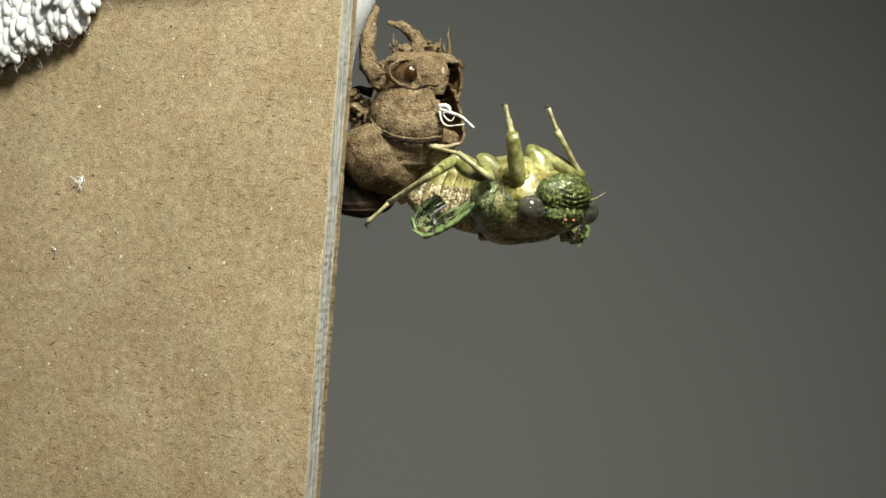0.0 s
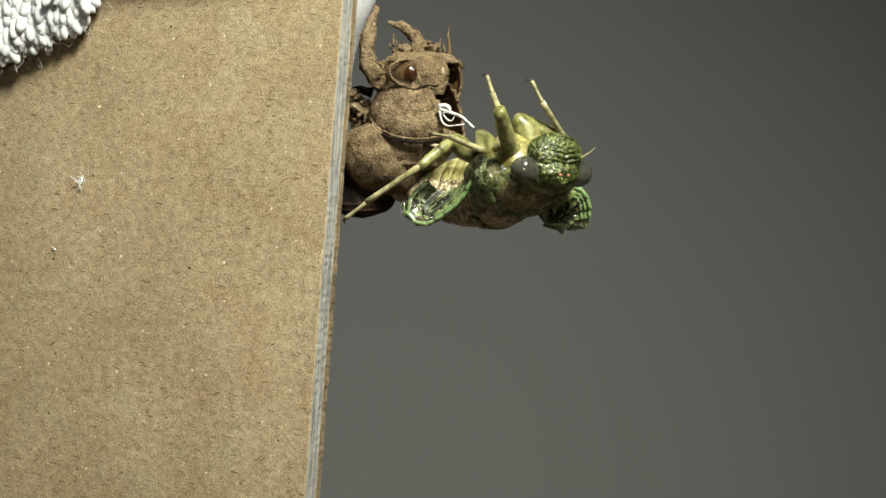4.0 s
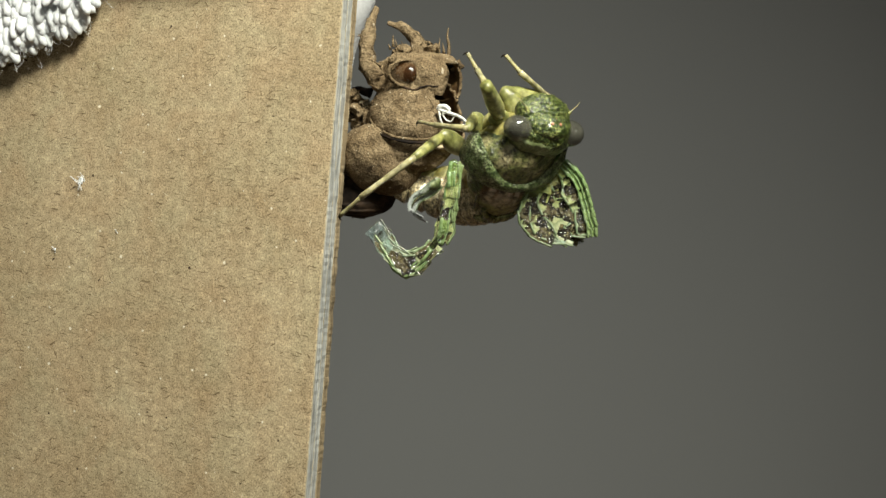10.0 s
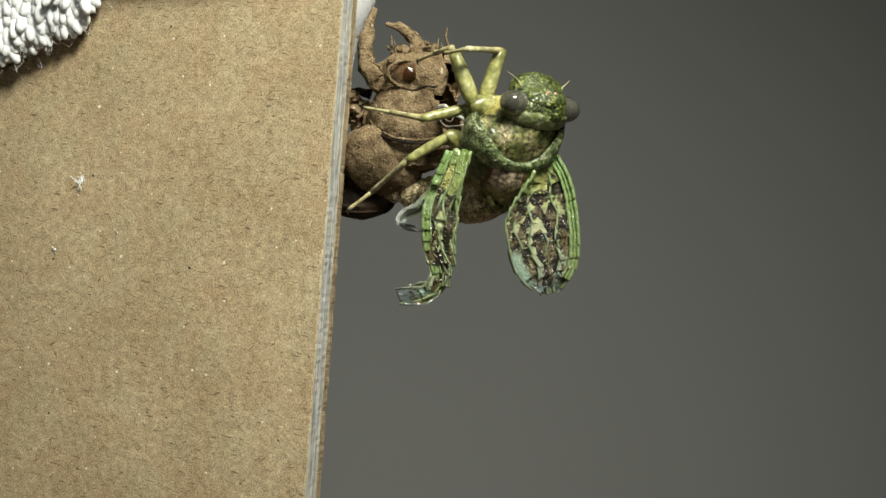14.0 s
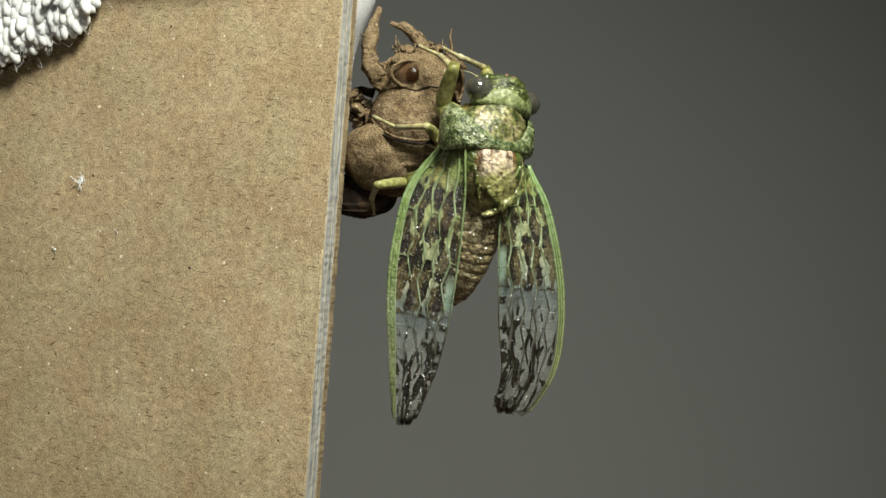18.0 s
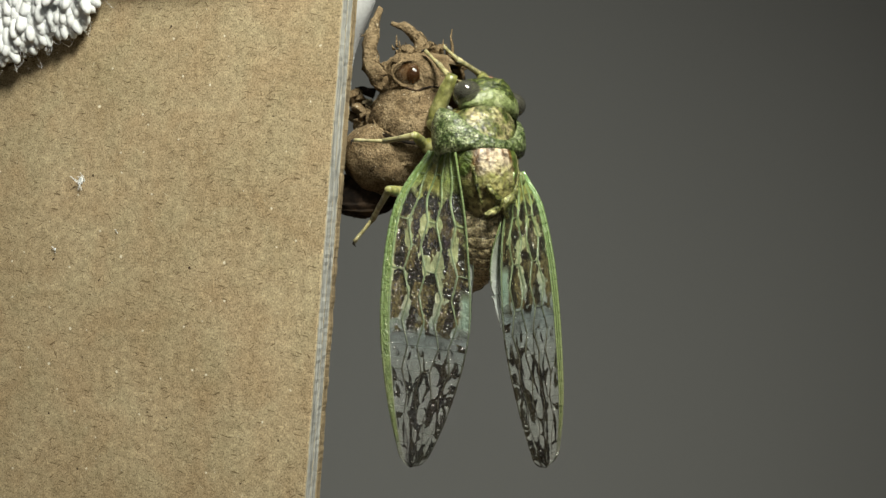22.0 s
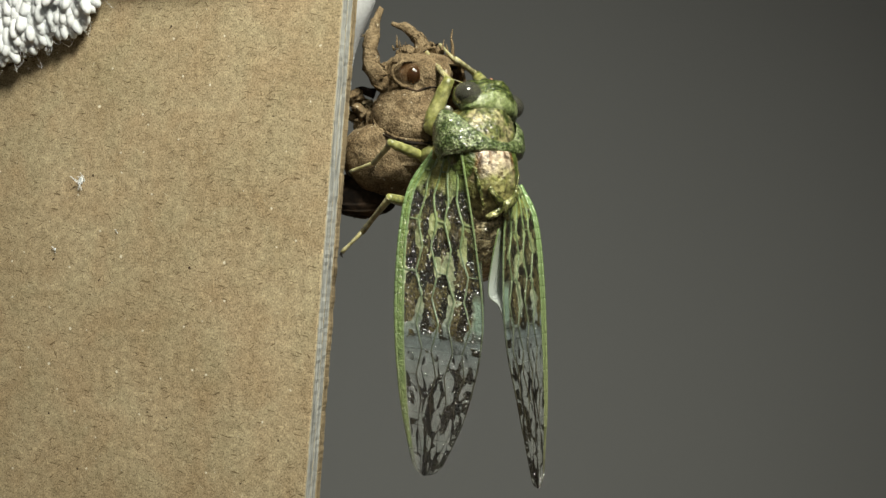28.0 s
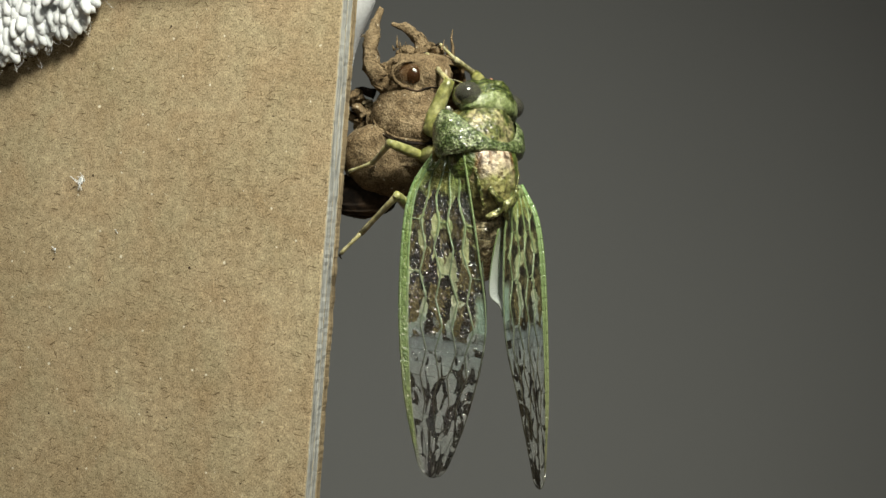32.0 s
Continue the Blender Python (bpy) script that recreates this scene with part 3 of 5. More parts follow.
# ---- the white towel hung over the board ----
def towel():
    top = spot(300, -70, 20)
    t = thing("terry_towel", "white terry cotton towel draped over the top of the board", "towel", Matrix.Translation(top))
    rnd = random.Random(5)

    def sheet(name, place, nu, nv, thick):
        verts, faces = [], []
        for side in (0, 1):
            for i in range(nu + 1):
                for j in range(nv + 1):
                    p, nrm = place(i / nu, j / nv)
                    verts.append(p - nrm * thick * side)
        w = nv + 1
        o = (nu + 1) * w
        for i in range(nu):
            for j in range(nv):
                a = i * w + j
                faces.append((a, a + 1, a + w + 1, a + w))
                faces.append((o + a, o + a + w, o + a + w + 1, o + a + 1))
        edge = [i * w for i in range(nu + 1)] + [nu * w + j for j in range(1, w)] + [i * w + nv for i in range(nu - 1, -1, -1)] + [j for j in range(nv - 1, 0, -1)]
        for a, b in zip(edge, edge[1:] + edge[:1]):
            faces.append((a, b, b + o, a + o))
        return part(name, mesh_of(name, verts, faces, [COTTON]), t)

    def loops(name, place, count, size, parent, single):
        """Plump upright loops of yarn, scattered over the cloth, and loose fibres between them; the first ones are pieces of their own."""
        verts, faces = [], []
        done = 0
        for n in range(count):
            p, nrm = place(rnd.random(), rnd.random() ** 0.7)
            h = size * rnd.uniform(0.7, 1.2)
            tip = (nrm * rnd.uniform(0.0, 0.22) + Vector((rnd.uniform(-0.25, 0.9), 0, -rnd.uniform(0.4, 1.1)))).normalized()
            if n % 4 == 3:
                a = Vector((rnd.uniform(-1, 1), rnd.uniform(-1, 1), rnd.uniform(-1, 1)))
                e = Vector((rnd.uniform(-1, 1), rnd.uniform(-0.5, 0.5), rnd.uniform(-1, 1)))
                line = smooth_line([p, p + tip * h * 0.9 + a * 5, p + tip * h * 1.15 + a * 12, p + tip * h * 1.2 + a * 10 + e * 10, p + tip * h * 1.1 + e * 16], 3)
                v, f = tube(line, 0.28, 4)
            else:
                line = [p + tip * h * s for s in (-0.1, 0.15, 0.4, 0.65, 0.85, 0.96, 1.0)]
                r = size * rnd.uniform(0.16, 0.21)
                v, f = tube(line, [r * 0.45, r * 0.62, r * 0.9, r, r * 0.84, r * 0.52, r * 0.12], 10, 1.6, 0.07, n)
                done += 1
                if done <= single:
                    part("terry_loop", mesh_of("terry_loop", v, f, [COTTON]), parent)
                    continue
            o = len(verts)
            verts += v
            faces += [tuple(q + o for q in g) for g in f]
        return tagged(part(name, mesh_of(name, verts, faces, [COTTON]), parent, "dense plump white cotton terry pile"), kind="stuff")

    def front(u, v):
        # hangs down the face of the board; its lower corner dips into the place at the left
        x, y = -420 + 330 * u, -70 + (150 - 105 * u ** 2) * v + 8 * math.sin(u * 9)
        back = (572 - x) * math.tan(BOARD_TURN)
        p = (spot(x, y, 40 - back * 0.93 + 5 - 6 * v) - top) / G
        return p, Vector((0.39, -0.9, 0.15)).normalized()

    def front_low(u, v):
        x = -90 + 235 * u
        y = -75 + (146 - 0.0026 * max(x + 40, 0) ** 2 + 6 * math.sin(u * 16 + 1)) * v
        back = (572 - x) * math.tan(BOARD_TURN)
        p = (spot(x, y, 40 - back * 0.93 + 5 - 6 * v) - top) / G
        return p, Vector((0.39, -0.9, 0.15)).normalized()

    def behind(u, v):
        x, y = 540 + 134 * u - 50 * v * u + 9 * math.sin(v * 6), -80 + 240 * v
        p = (spot(x, y, -70 - 40 * u - 110 * v + 6 * math.sin(u * 7 + v * 5)) - top) / G
        return p, Vector((0.2, -1, 0.05)).normalized()

    def ridge(u, v):
        x = -420 + 1010 * u
        back = (572 - min(x, 572)) * math.tan(BOARD_TURN)
        a = math.pi * v
        c = 40 - back * 0.93 - 55 + 95 * math.cos(a)
        p = (spot(x, -72 - 40 * math.sin(a), c) - top) / G
        return p, Vector((0.1, -math.cos(a), math.sin(a) + 0.1)).normalized()

    for nm, fn, nu, nv, cnt in (("front_flap", front, 14, 8, 60), ("hanging_corner", front_low, 20, 12, 900), ("back_flap", behind, 12, 20, 0), ("top_fold", ridge, 40, 8, 0)):
        ob = sheet(nm, fn, nu, nv, 10)
        if cnt:
            loops("pile", fn, cnt, 54, ob, 300 if nm == "hanging_corner" else 0)
    return t


TOWEL = towel()


# ---- lint on the board ----
def on_board(x, y, lift=0.0):
    """The place on the board's face seen at x, y of the plan, lifted by some steps."""
    eye = Vector((0, -DIST * G, EYE_Z))
    d = (spot(x, y, 0) - eye).normalized()
    nrm = Vector((-math.sin(BOARD_TURN), -math.cos(BOARD_TURN), 0))
    o = spot(571.5, 441, 40)
    p = eye + d * ((o - eye).dot(nrm) / d.dot(nrm))
    return p + nrm * lift * G, nrm


def lint(x, y, size, fibres, seed):
    p, nrm = on_board(x, y, 1.0)
    t = thing("lint_tuft", "tiny tuft of white fluff stuck to the board", "lint", Matrix.Translation(p), "lint on the board")
    rnd = random.Random(seed)
    v, f = ball((0, 0, 0), (5 * size, 3 * size, 8 * size), 10, 6, 3 * size, 0.2)
    part("tuft", mesh_of("tuft", v, f, [COTTON]), t)
    for _ in range(fibres):
        d = Vector((rnd.uniform(-1, 1), -rnd.uniform(0.1, 0.6), rnd.uniform(-1, 1))).normalized() * size
        e = Vector((rnd.uniform(-1, 1), -0.2, rnd.uniform(-1, 1))).normalized() * size
        line = smooth_line([Vector((0, 0, 0)), d * 8, d * 12 + e * 5, d * 15 + e * 11], 3)
        v, f = tube(line, 0.45, 4)
        part("fibre", mesh_of("fibre", v, f, [COTTON]), t)


lint(144, 320, 0.9, 16, 8)
lint(98, 441, 0.35, 5, 9)
lint(207, 410, 0.25, 3, 10)


# ---- the cast shell of the nymph ----
SH0 = (720.0, 230.0, -40.0)


def sv(x, y, c=0.0):
    """Into the shell's own frame, in grid steps."""
    return Vector((x - SH0[0], -(c - SH0[2]), SH0[1] - y))


def shell_body(name, rings, parent, mats, gap=None, amount=5.0, freq=0.03, label="", n=56, steps=36, thick=5.0, lid=True, base=True):
    """A hollow body round an upright axis. rings, from the top: height, centre, half width and half depth in the plan; gap: azimuths and heights left open by the split."""
    rings = np.array(rings, float)
    at = np.linspace(0, len(rings) - 1, steps + 1)
    out, faces = [], []
    line = [smooth_line([Vector((r[0], r[1], r[2])) for r in rings], 6), smooth_line([Vector((r[3], r[4], 0)) for r in rings], 6)]
    for i in range(steps + 1):
        k = min(int(round(at[i] * 6)), len(line[0]) - 1)
        y, x, c = line[0][k]
        w, d = max(line[1][k].x, 0.5), max(line[1][k].y, 0.5)
        for j in range(n):
            a = 2 * math.pi * j / n
            q = sv(x + w * math.cos(a), y, c + d * math.sin(a))
            out.append(q + noise.noise_vector(q * freq) * amount + noise.noise_vector(q * freq * 4.5) * amount * 0.3 + noise.noise_vector(q * freq * 11) * amount * 0.12)
    for i in range(steps):
        h = line[0][min(int(round(at[i] * 6)), len(line[0]) - 1)].x
        for j in range(n):
            az = 360 * (j + 0.5) / n
            az = az if az < 180 else az - 360
            if gap:
                wob = 8 * noise.noise((h * 0.05, rings[0][1], 2.0))
                if gap[0] + wob < az < gap[1] + wob and gap[2] < h < gap[3]:
                    continue
            a, b = i * n + j, i * n + (j + 1) % n
            faces.append((a, b, b + n, a + n))
    if lid:
        faces.append(tuple(range(n - 1, -1, -1)))
    if base:
        faces.append(tuple(range(len(out) - n, len(out))))
    me = mesh_of(name, out, faces, mats)
    ob = part(name, me, parent, label)
    mod = ob.modifiers.new("thickness", "SOLIDIFY")
    mod.thickness, mod.offset, mod.material_offset = thick * G, -1, 1
    return ob


def shell():
    t = thing("cast_nymph_shell", "empty muddy brown nymph shell split open at the back", "insect shell", Matrix.Translation(spot(*SH0)))
    mats = [MUD, INNER]
    shell_body("abdomen", [(214, 686, -50, 4, 4), (222, 684, -50, 48, 46), (238, 680, -50, 70, 68), (270, 676, -50, 78, 76), (300, 676, -52, 72, 72), (328, 682, -54, 56, 58), (344, 690, -56, 32, 34), (350, 692, -56, 4, 4)], t, mats, None, 6)
    # the shade under the abdomen is put into this piece's dark colour
    shell_body("tail", [(300, 650, -78, 4, 4), (310, 648, -78, 46, 44), (335, 644, -80, 58, 52), (360, 640, -80, 56, 46), (378, 636, -80, 40, 34), (386, 634, -80, 4, 4)], t, [SHELL_DARK_AND_SHADE, INNER], None, 4, label="underside of the abdomen, darkened with painted shade")
    shell_body("thorax", [(140, 740, -42, 50, 48), (150, 740, -42, 64, 60), (172, 737, -42, 74, 70), (200, 738, -42, 86, 80), (224, 739, -42, 88, 86), (242, 741, -42, 85, 84), (253, 743, -42, 78, 77), (257, 743, -42, 70, 70)], t, mats, (-14, 61, 100, 300), 3.5, lid=False)
    shell_body("head", [(88, 752, -40, 4, 4), (91, 751, -40, 26, 24), (98, 749, -40, 50, 46), (112, 748, -40, 68, 60), (130, 748, -40, 75, 66), (148, 747, -40, 75, 64), (164, 744, -40, 73, 63), (172, 744, -40, 68, 60)], t, mats, (-12, 52, 108, 300), 3.5, base=False)
    shell_body("waist", [(228, 738, -46, 4, 4), (232, 738, -46, 66, 66), (250, 734, -46, 78, 80), (275, 724, -48, 72, 74), (300, 714, -50, 52, 56), (306, 712, -50, 4, 4)], t, mats, None, 4)
    shell_body("brow", [(96, 712, -5, 3, 3), (99, 712, -5, 16, 12), (108, 712, -4, 24, 18), (116, 712, -4, 22, 16), (122, 712, -4, 3, 3)], t, mats, None, 4)
    v, f = ball(sv(724, 135, 13), (25, 18, 21), 24, 14, 1.0, 0.05)
    globe = part("eye", mesh_of("eye", v, f, [AMBER]), t, "glossy amber-brown empty eye")
    v, f = ball(sv(730, 136, 18), (14, 11, 15), 18, 12)
    part("pupil", mesh_of("pupil", v, f, [PUPIL]), globe, "dark core of the eye")
    ring = [sv(722 + (27 + 5 * max(0, -math.cos(a))) * math.cos(a), 134 + 23 * math.sin(a), 18 - 3 * math.cos(a)) for a in np.linspace(0, 2 * math.pi, 25)]
    v, f = tube(ring, 3.4, 7, 3.0, 0.12)
    part("eye_rim", mesh_of("eye_rim", v, f, [MUD]), t)
    for name, pts, rad in (
            ("fore_leg", [sv(705, 165, -20), sv(674, 146, -25), sv(652, 116, -25), sv(650, 76, -28), sv(656, 42, -32), sv(666, 10, -34)], (16, 17, 16, 14, 10, 4)),
            ("fore_leg", [sv(742, 118, -20), sv(742, 84, -25), sv(732, 62, -30), sv(712, 46, -34), sv(686, 37, -36)], (17, 15, 12, 9, 4)),
            ("mid_leg", [sv(690, 205, -70), sv(655, 192, -80), sv(632, 180, -90), sv(610, 172, -95)], (15, 13, 11, 8)),
            ("mid_leg", [sv(680, 232, -70), sv(650, 214, -85), sv(628, 206, -92), sv(608, 196, -98)], (14, 12, 9, 7)),
            ("claw", [sv(655, 160, -60), sv(642, 158, -66), sv(630, 152, -72), sv(618, 150, -74)], (9, 7, 4, 2)),
            ("rostrum", [sv(690, 175, -40), sv(680, 150, -35), sv(682, 118, -38), sv(690, 98, -40)], (12, 14, 12, 6))):
        line = smooth_line(pts, 5)
        v, f = tube(line, taper(rad, len(line)), 10, 4.5, 0.07, len(name))
        part(name, mesh_of(name, v, f, [SHELL_DARK_AND_SHADE if name == "claw" else MUD]), t)
    rnd = random.Random(4)
    for x, y, c, r in ((702, 95, -25, 10), (716, 88, -22, 12), (765, 92, -30, 18), (676, 120, -30, 9), (806, 112, -62, 12), (668, 182, -35, 10), (640, 176, -70, 11), (630, 214, -66, 12),
                       (622, 168, -60, 13), (636, 192, -56, 14), (650, 206, -50, 12)):
        v, f = ball(sv(x, y, c), (r * rnd.uniform(0.8, 1.3), r, r * rnd.uniform(0.7, 1.1)), 14, 9, r * 0.9, 0.11, x)
        part("mud_lump", mesh_of("mud_lump", v, f, [PALE_RIM if x == 640 else MUD]), t)
    line = smooth_line([sv(660, 222, 0), sv(668, 232, 10), sv(680, 241, 18), sv(694, 248, 24), sv(706, 252, 28)], 6)
    v, f = tube(line, taper((1.5, 4.0, 4.0, 2.5, 1), len(line)), 6, 1.5, 0.1)
    part("plate_rim", mesh_of("plate_rim", v, f, [PALE_RIM]), t, "pale torn edge between the shell plates")
    line = smooth_line([sv(752, 258, 30), sv(770, 264, 32), sv(792, 265, 25), sv(812, 258, 0)], 6)
    v, f = tube(line, taper((2, 4, 4, 3), len(line)), 6, 1.5, 0.1)
    part("plate_rim", mesh_of("plate_rim", v, f, [PALE_RIM]), t, "pale torn edge between the shell plates")
    # the crease is a near-black strip painting the rim's shade along the seam
    for name, mat, pts, rad, dy, dc in (
            ("plate_rim", MUD, [(652, 199), (661, 221), (677, 236), (711, 250), (748, 253), (784, 247)], (1.5, 2.4, 2.6, 2.6, 2.4, 2), 0, 1),
            ("crease", SHELL_DARK_AND_SHADE, [(652, 199), (661, 221), (677, 236), (711, 250), (748, 253), (784, 247)], (1.5, 2.8, 3.2, 3.2, 3, 2), 5, 0)):
        line = smooth_line([sv(x, y + dy, -42 + 84 * math.sqrt(max(0.02, 1 - ((x - 739) / 88.0) ** 2)) + dc) for x, y in pts], 6)
        v, f = tube(line, taper(rad, len(line)), 8, 1.6, 0.09)
        part(name, mesh_of(name, v, f, [mat]), t)
    for pts in ([(692, 137), (700, 148), (711, 156), (733, 164), (756, 158), (777, 157)],):
        line = smooth_line([sv(x, y, (-42 + 66 * math.sqrt(max(0.02, 1 - ((x - 746) / 76.0) ** 2)) if y < 200 else -52 + 74 * math.sqrt(max(0.02, 1 - ((x - 676) / 78.0) ** 2)) if y > 256 else -42 + 82 * math.sqrt(max(0.02, 1 - ((x - 739) / 88.0) ** 2))) + 1) for x, y in pts], 6)
        v, f = tube(line, taper((0.8, 2.0, 2.2, 1.8, 0.8), len(line)), 6, 1.5, 0.12)
        part("crease", mesh_of("crease", v, f, [SHELL_DARK_AND_SHADE]), t)
    # caked hairs on the brow, the cheeks and the legs
    for n in range(46):
        x, y, c, dx, dy = ((rnd.uniform(690, 745), rnd.uniform(84, 112), rnd.uniform(-30, 0), rnd.uniform(-0.6, 0.5), -1.0) if n < 20 else
                           (rnd.uniform(672, 696), rnd.uniform(120, 168), rnd.uniform(-30, 5), -1.0, rnd.uniform(-0.6, 0.5)) if n < 30 else
                           (rnd.uniform(740, 800), rnd.uniform(84, 100), rnd.uniform(-40, -10), rnd.uniform(-0.2, 0.8), -1.0) if n < 36 else
                           (rnd.uniform(640, 660), rnd.uniform(30, 130), rnd.uniform(-40, -20), rnd.uniform(-1, 1), rnd.uniform(-0.6, 0.1)))
        h = rnd.uniform(9, 22)
        line = smooth_line([sv(x, y, c), sv(x + dx * h * 0.5, y + dy * h * 0.5, c + 3), sv(x + dx * h + rnd.uniform(-4, 4), y + dy * h, c + 2)], 2)
        v, f = tube(line, taper((rnd.uniform(2.0, 4.0), 1.6, 0.4), len(line)), 5, 0.8, 0.2, n)
        part("caked_hair", mesh_of("caked_hair", v, f, [MUD]), t)
    line = smooth_line([sv(793, 112, -40), sv(797, 84, -38), sv(794, 64, -36), sv(796, 46, -35)], 4)
    v, f = tube(line, taper((4, 3, 2, 1), len(line)), 6, 0.8, 0.1)
    part("antenna", mesh_of("antenna", v, f, [MUD]), t)
    for pts, rad in (([(776, 199), (795, 207), (818, 217), (838, 236)], (3.2, 3.2, 2.6, 2)), ([(779, 201), (783, 222), (796, 231), (822, 229)], (2.2, 1.8, 1.5, 1.2)),
                     ([(778, 197), (790, 196), (796, 203), (785, 209)], (4.5, 4.5, 3.5, 2)), ([(784, 208), (792, 219), (800, 222), (806, 212)], (1.5, 1.2, 1.2, 1))):
        line = smooth_line([sv(x, y, 44 + 0.4 * (x - 778)) for x, y in pts], 5)
        v, f = tube(line, taper(rad, len(line)), 7, 0.8, 0.1)
        part("lining_thread", mesh_of("lining_thread", v, f, [THREAD]), t, "white thread of shed windpipe lining")
    return t


SHELL = shell()


# ---- the cicada ----
ROOT_AT = spot(860, 300, 40)
CICADA = thing("cicada", "freshly emerged green cicada with mottled wings, hanging on its cast shell", "cicada", Matrix.Translation(ROOT_AT))
ROOT_INV = Matrix.Translation(-ROOT_AT)


class Track:
    """Values kept by time, read in between along straight lines."""

    def __init__(self):
        self.t, self.v = [], []

    def key(self, t, *values):
        self.t.append(t)
        self.v.append(np.array(values, float))
        return self

    def at(self, t):
        v = np.array(self.v)
        return np.array([np.interp(t, self.t, v[:, k]) for k in range(v.shape[1])])


# near eye's place, turn of the head, lean, pitch of the body, nearness
BODY = Track()
BODY.key(0.0, 939, 366, 31, 2, -12, 200)
BODY.key(1.0, 936, 341, 31, 2, -8, 196)
BODY.key(2.0, 936, 331, 31, 2, -5, 192)
BODY.key(3.0, 931, 313, 31, 2, 0, 188)
BODY.key(3.5, 929, 306, 31, 2, 2, 185)
BODY.key(5.5, 922, 270, 31, 2, 13, 178)
BODY.key(6.0, 920, 264, 31, 2, 15, 176)
BODY.key(7.0, 917, 252, 31, 2, 19, 172)
BODY.key(8.0, 917, 238, 31, 2, 24, 168)
BODY.key(9.0, 914, 232, 31, 2, 27, 165)
BODY.key(10.0, 913, 226, 31, 2, 30, 160)
BODY.key(11.0, 910, 216, 31, 2, 34, 155)
BODY.key(11.5, 898, 201, 31, 2, 39, 150)
BODY.key(12.0, 890, 176, 31, 3, 46, 145)
BODY.key(12.5, 903, 180, 31, 3, 46, 142)
BODY.key(13.0, 905, 182, 31, 3, 46, 140)
BODY.key(14.0, 906, 182, 31, 3, 48, 136)
BODY.key(14.5, 907, 174, 31, 4, 52, 132)
BODY.key(16.5, 876, 144, 36, 12, 80, 95)
BODY.key(17.0, 871, 149, 37, 11, 83, 92)
BODY.key(17.5, 864, 153, 37, 11, 86, 90)
BODY.key(18.0, 845, 161, 38, 10, 90, 86)
BODY.key(19.0, 838, 169, 40, 10, 95, 80)
BODY.key(20.0, 833, 171, 40, 9, 97, 76)
BODY.key(21.0, 835, 170, 40, 9, 97, 74)
BODY.key(22.0, 822, 168, 40, 8, 98, 72)
BODY.key(23.0, 822, 164, 40, 7, 98, 70)
BODY.key(25.0, 824, 164, 44, 7, 98, 70)
BODY.key(27.5, 824, 171, 44, 8, 97, 70)
BODY.key(28.0, 824, 171, 44, 8, 97, 70)
BODY.key(32.0, 824, 171, 44, 8, 97, 70)
TIMES = list(BODY.t)
EYE_X = 54.0


def body_pose(t):
    """The body's frame: x to its right, y ahead, z out of its back; origin between the eyes."""
    ax, ay, yaw, roll, pitch, c = BODY.at(t)
    ya, ro, pi = radians(yaw), radians(roll), radians(pitch)
    e = way(math.cos(ya) * math.cos(ro), -math.sin(ro), -math.sin(ya) * math.cos(ro))
    h = way(math.sin(ya), 0, math.cos(ya))
    up = h.cross(e).normalized()
    if up.z < 0:
        up = -up
    h = (h - e * h.dot(e)).normalized()
    f = h * math.cos(pi) + up * math.sin(pi)
    d = -up * math.cos(pi) + h * math.sin(pi)
    k = DIST / (DIST - c)
    o = spot(ax + EYE_X * e.x * k, ay - EYE_X * e.z * k, c)
    return basis(o, e, f, d)


NECK = Matrix.Translation(Vector((-26, 0, 0)) * G) @ Matrix.Rotation(radians(6), 4, "Z")


def thorax_pose(t):
    """The neck is bent a little to the near side; the heavy body droops from it at first."""
    droop = float(np.interp(t, (0, 3, 6, 10, 12), (-12, -10, -8, -5, 0)))
    return body_pose(t) @ NECK @ Matrix.Rotation(radians(droop), 4, "X")


def to_root(m):
    return ROOT_INV @ m


def saddle(w, top, low, front_mid, front_side, rear, reach=40, swell=5.0, n=44, m=10):
    """A plate bent over the back: from one flank over the ridge to the other, its front edge further ahead on the flanks."""
    verts, faces = [], []
    for i in range(n + 1):
        a = radians(-reach + (180 + 2 * reach) * i / n)
        k = abs(math.cos(a)) ** 2.2
        y0 = front_mid + (front_side - front_mid) * k
        for j in range(m + 1):
            s = j / m
            g = swell * math.sin(math.pi * s) ** 0.6 - 7 * (abs(2 * s - 1) ** 6)
            verts.append(Vector(((w + g) * math.cos(a), y0 + (rear - y0) * s, (top if math.sin(a) > 0 else low) * math.sin(a) + g * math.sin(a) - 4)))
    for i in range(n):
        for j in range(m):
            q = i * (m + 1) + j
            faces.append((q, q + m + 1, q + m + 2, q + 1))
    return rough_up(rough_up(verts, 2.5, 0.06), 1.1, 0.22), faces


